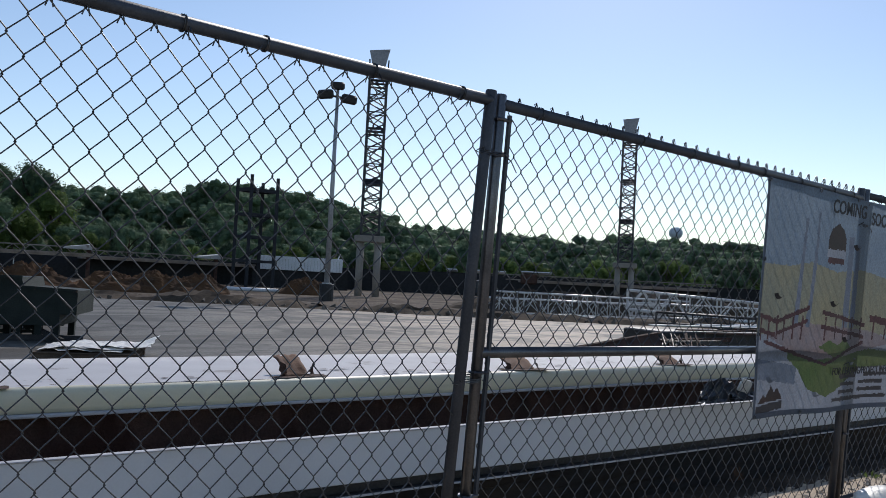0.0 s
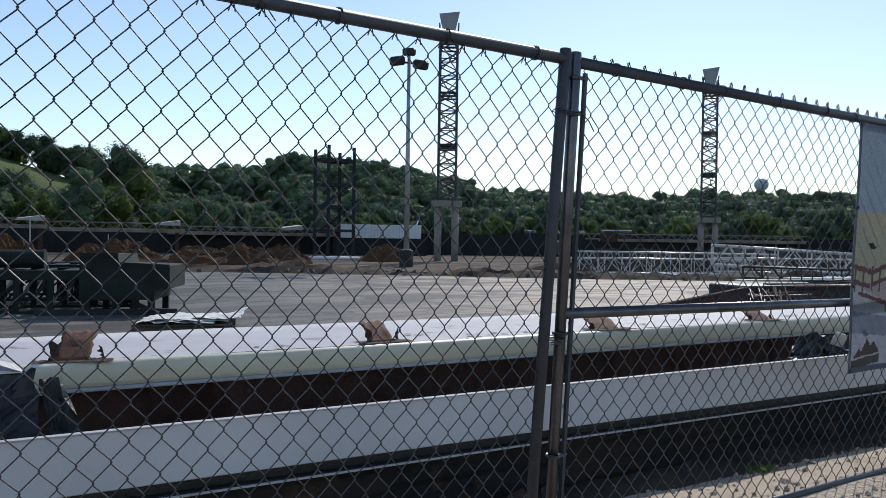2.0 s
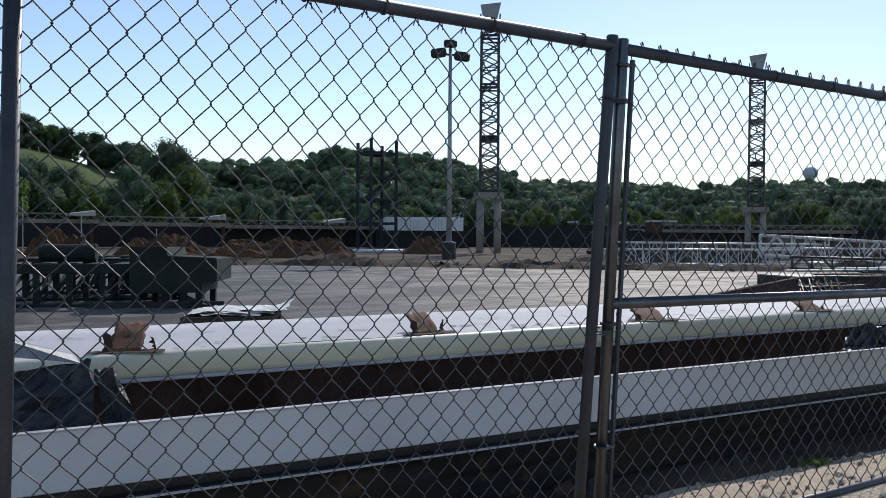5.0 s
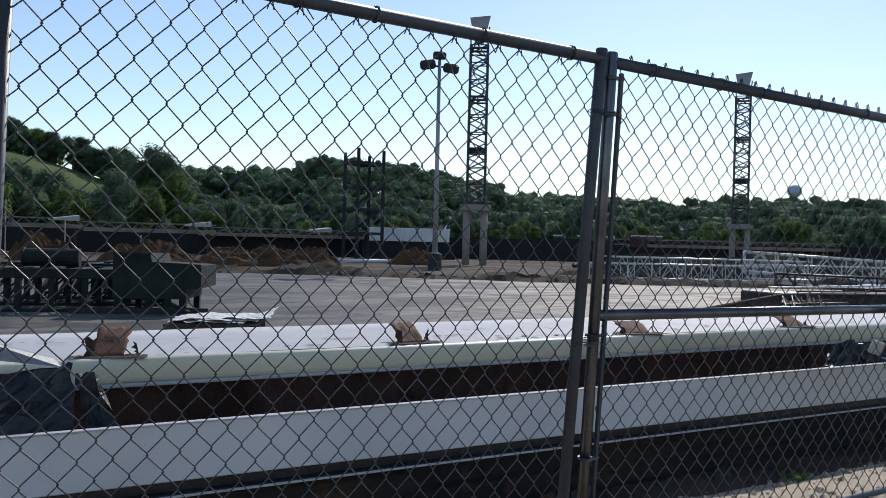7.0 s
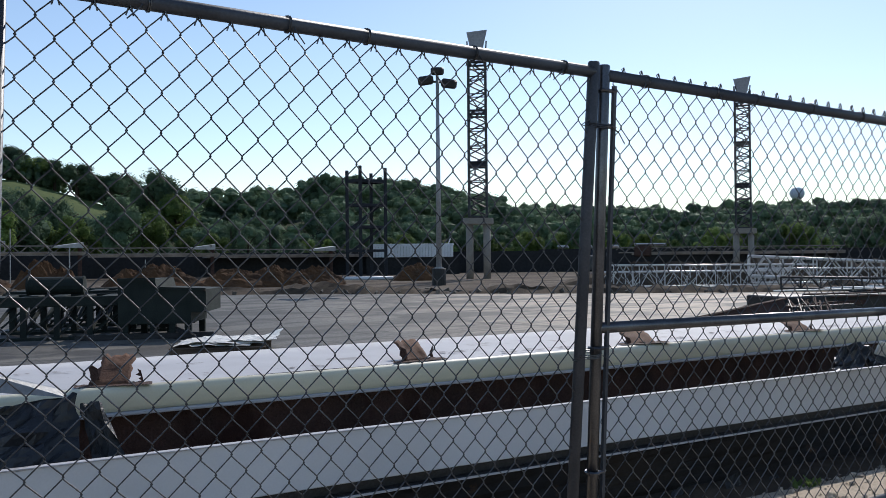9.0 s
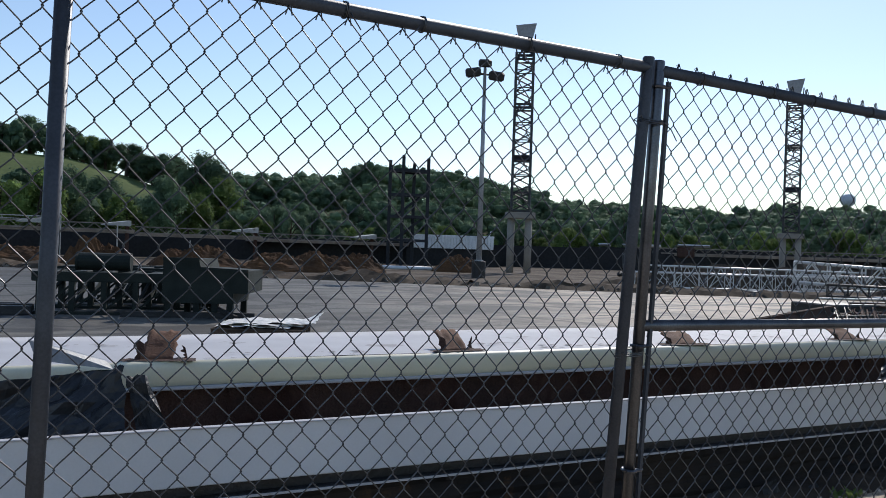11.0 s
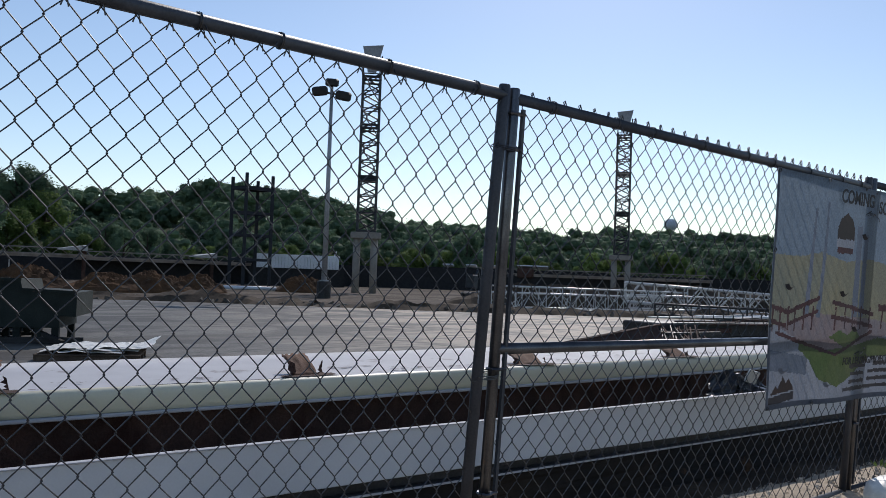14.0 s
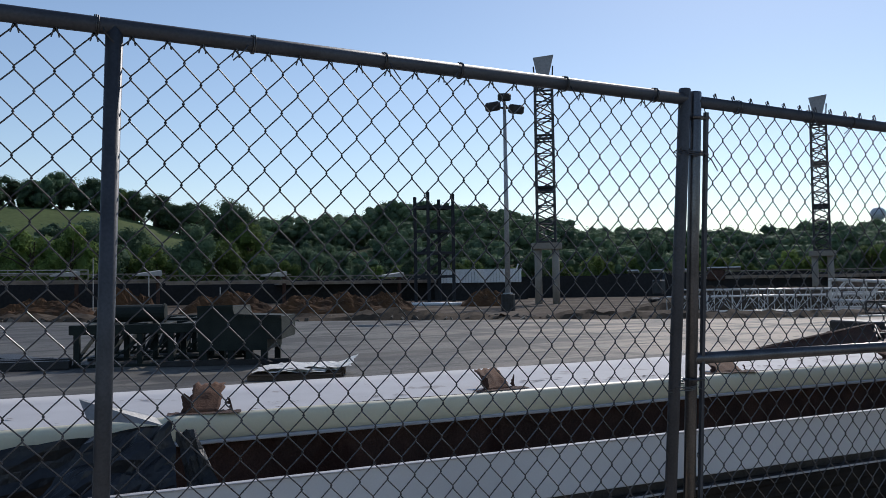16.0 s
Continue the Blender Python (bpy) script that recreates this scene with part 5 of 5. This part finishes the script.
# ---- water tower ----
wt = thing("water_tower", "distant pale blue-grey ball-shaped water tower", "water tower", pose(593, 371.8, 0))
g, n = Geo(), 20
for i in range(11):
    a = math.pi * i / 10
    for j in range(n):
        b = 2 * math.pi * j / n
        g.v.append((5.6 * math.sin(a) * math.cos(b), 5.6 * math.sin(a) * math.sin(b), 48.2 + 5.2 * math.cos(a)))
g.f = [(i * n + j, (i + 1) * n + j, (i + 1) * n + (j + 1) % n, i * n + (j + 1) % n) for i in range(10) for j in range(n)]
part("tank", g, TANK, wt, smooth=True)
part("stem", Geo().tube([(0, 0, -2), (0, 0, 6), (0, 0, 41), (0, 0, 44)], [5, 1.5, 1.3, 2.2], 14), TANK, wt, smooth=True)


# ---- trees ----
def crown(c, rx, rz, leaves, size, rng):
    """Lumpy lobes and the leaf clumps on their skins, as corner points: an uneven outline with gaps."""
    n = 18
    a, e = rng.random(n) * 6.283, rng.uniform(-0.9, 1.0, n)
    far = rng.uniform(0.30, 0.72, n) * np.sqrt(np.maximum(0.25, 1 - 0.75 * e * e))
    o = np.stack([np.cos(a) * rx * far, np.sin(a) * rx * far, e * rz * 0.62], 1) + np.array(c)
    r = rng.uniform(0.19, 0.36, n)
    la, lo = np.meshgrid(np.linspace(0.12, 3.02, 5), np.linspace(0, 6.283, 7)[:-1], indexing="ij")
    ball = np.stack([np.sin(la) * np.cos(lo), np.sin(la) * np.sin(lo), np.cos(la)], 2)
    shell = o[:, None, None] + ball * ((rx, rx, rz) * r[:, None])[:, None, None] * rng.uniform(0.55, 0.85, (n, 5, 6, 1))
    nxt = np.roll(shell, -1, 2)
    lumps = np.stack([shell[:, :-1], shell[:, 1:], nxt[:, 1:], nxt[:, :-1]], 3).reshape(-1, 4, 3)
    k = rng.integers(0, n, leaves)
    d = rng.normal(0, 1, (leaves, 3)) + (0, 0, 0.35)
    d /= np.linalg.norm(d, axis=1)[:, None]
    p = o[k] + d * (rx, rx, rz) * (r[k] * rng.uniform(0.72, 1.14, leaves))[:, None]
    nor = d + rng.normal(0, 0.45, (leaves, 3)) + (0, 0, 0.3)
    nor /= np.linalg.norm(nor, axis=1)[:, None]
    t = np.cross(nor, rng.normal(0, 1, (leaves, 3)))
    t /= np.linalg.norm(t, axis=1)[:, None]
    b = np.cross(nor, t)
    s = (size * rng.uniform(0.5, 1.3, leaves))[:, None]
    return np.concatenate([lumps, np.stack([p - t * s, p - b * s * 0.7 + nor * s * 0.15, p + t * s, p + b * s * 0.65 - nor * s * 0.15], 1)])


def leaf_mesh(name, quads, mat):
    me, n = bpy.data.meshes.new(name), len(quads)
    me.vertices.add(4 * n)
    me.vertices.foreach_set("co", np.ascontiguousarray(quads, dtype=np.float32).ravel())
    me.loops.add(4 * n)
    me.loops.foreach_set("vertex_index", np.arange(4 * n, dtype=np.int32))
    me.polygons.add(n)
    me.polygons.foreach_set("loop_start", np.arange(0, 4 * n, 4, dtype=np.int32))
    me.materials.append(mat)
    me.update(calc_edges=True)
    return me


def tree_parts(h, rx, leaves, size, seed, mat):
    rnd = random.Random(seed)
    t = Geo()
    lean = Vector((rnd.gauss(0, 0.3), rnd.gauss(0, 0.3), 0))
    t.tube([(0, 0, -0.3), lean * 0.3 + Vector((0, 0, h * 0.35)), lean + Vector((0, 0, h * 0.8))], [0.035 * h, 0.024 * h, 0.008 * h], 7)
    for k in range(5):
        a = rnd.random() * 6.28
        z = h * rnd.uniform(0.28, 0.6)
        t.tube([lean * 0.4 + Vector((0, 0, z)), Vector((math.cos(a) * rx * 0.4, math.sin(a) * rx * 0.4, z + h * 0.14)), Vector((math.cos(a) * rx * 0.7, math.sin(a) * rx * 0.7, z + h * 0.2))], [0.014 * h, 0.009 * h, 0.004 * h], 5)
    quads = crown((lean.x, lean.y, h * 0.56), rx, h * 0.46, leaves, size, np.random.default_rng(seed))
    return t.mesh("trunk", BARK), leaf_mesh("crown", quads, mat)


KINDS = [tree_parts(h, rx, 5200, 0.105, s, m) for s, (h, rx, m) in enumerate(((6.2, 2.6, LEAF), (7.0, 3.0, LEAF), (5.4, 2.8, LEAF), (8.2, 3.2, LEAF_DARK_HAZED), (6.6, 2.4, LEAF_DARK_HAZED), (5.8, 3.1, LEAF)))]
rnd = random.Random(3)
LABELS = ("leafy green tree at the edge of the woods", "dark green tree at the edge of the woods")


def stand_tree(b, r, k, s, wide=1.0, tall=1.0):
    x, y = r * math.sin(radians(b)), r * math.cos(radians(b))
    t = tagged(new("tree"), LABELS[k in (3, 4)], "tree", "trees at the edge of the woods")
    t.matrix_basis = pose(x, y, ground_z(x, y) - 0.1, 0, 0, 360 * rnd.random()) @ Matrix.Diagonal((s * wide, s * wide, s * tall * rnd.uniform(0.9, 1.1), 1))
    for nm, me in zip(("trunk", "crown"), KINDS[k]):
        ob = new(nm, me)
        ob.parent = t


for i in range(74):
    stand_tree(-14 + i * 1.32 + rnd.gauss(0, 0.3), rnd.uniform(78, 92), int(rnd.random() * 6), rnd.uniform(0.72, 1.02) * (1.12 if i < 23 else 0.72))
for b, r, k, s in ((15.6, 112, 3, 1.15), (17.2, 108, 1, 1.0), (13.6, 150, 3, 1.0), (12.6, 152, 4, 1.05), (11.0, 156, 3, 0.9), (9.7, 158, 4, 0.95), (8.4, 158, 1, 0.9), (7.2, 160, 3, 0.9), (5.4, 160, 3, 0.95), (3.8, 160, 4, 1.0), (2.0, 161, 3, 0.9), (0.2, 162, 1, 1.0)):
    stand_tree(b, r, k, s, 1.45, 0.86 if b < 14 else 1.15)

rng, quads = np.random.default_rng(12), []
for i in range(720):
    b, r = -16 + 100 * rnd.random(), 94 + 84 * rnd.random() ** 0.8
    if b < 15.5 and 116 < r < 163:
        continue
    x, y = r * math.sin(radians(b)), r * math.cos(radians(b))
    h = 1.07 * rnd.uniform(5.6, 8.8) * (0.62 if b < 15.5 and r > 160 else 0.62 + 0.36 * (r - 94) / 84)
    quads.append(crown((x, y, ground_z(x, y) + h * 0.52), h * rnd.uniform(0.50, 0.74), h * 0.46, 620, 0.145, rng))
for i in range(300):        # shrubs that close the wood towards the ground
    b, r = 15 + 75 * rnd.random(), rnd.uniform(150, 176)
    x, y = r * math.sin(radians(b)), r * math.cos(radians(b))
    h = rnd.uniform(2.6, 4.2)
    quads.append(crown((x, y, ground_z(x, y) + h * 0.35), h * 0.75, h * 0.5, 200, 0.17, rng))
for i in range(90):
    b, r = -12 + 26 * rnd.random(), rnd.uniform(154, 172)
    x, y = r * math.sin(radians(b)), r * math.cos(radians(b))
    h = rnd.uniform(4.2, 6.4)
    quads.append(crown((x, y, ground_z(x, y) + h * 0.42), h * 0.5, h * 0.5, 500, 0.14, rng))
tagged(new("woods", leaf_mesh("woods", np.concatenate(quads), LEAF_DARK_HAZED)), "dense dark green woods covering the hills", "woods", kind="stuff")
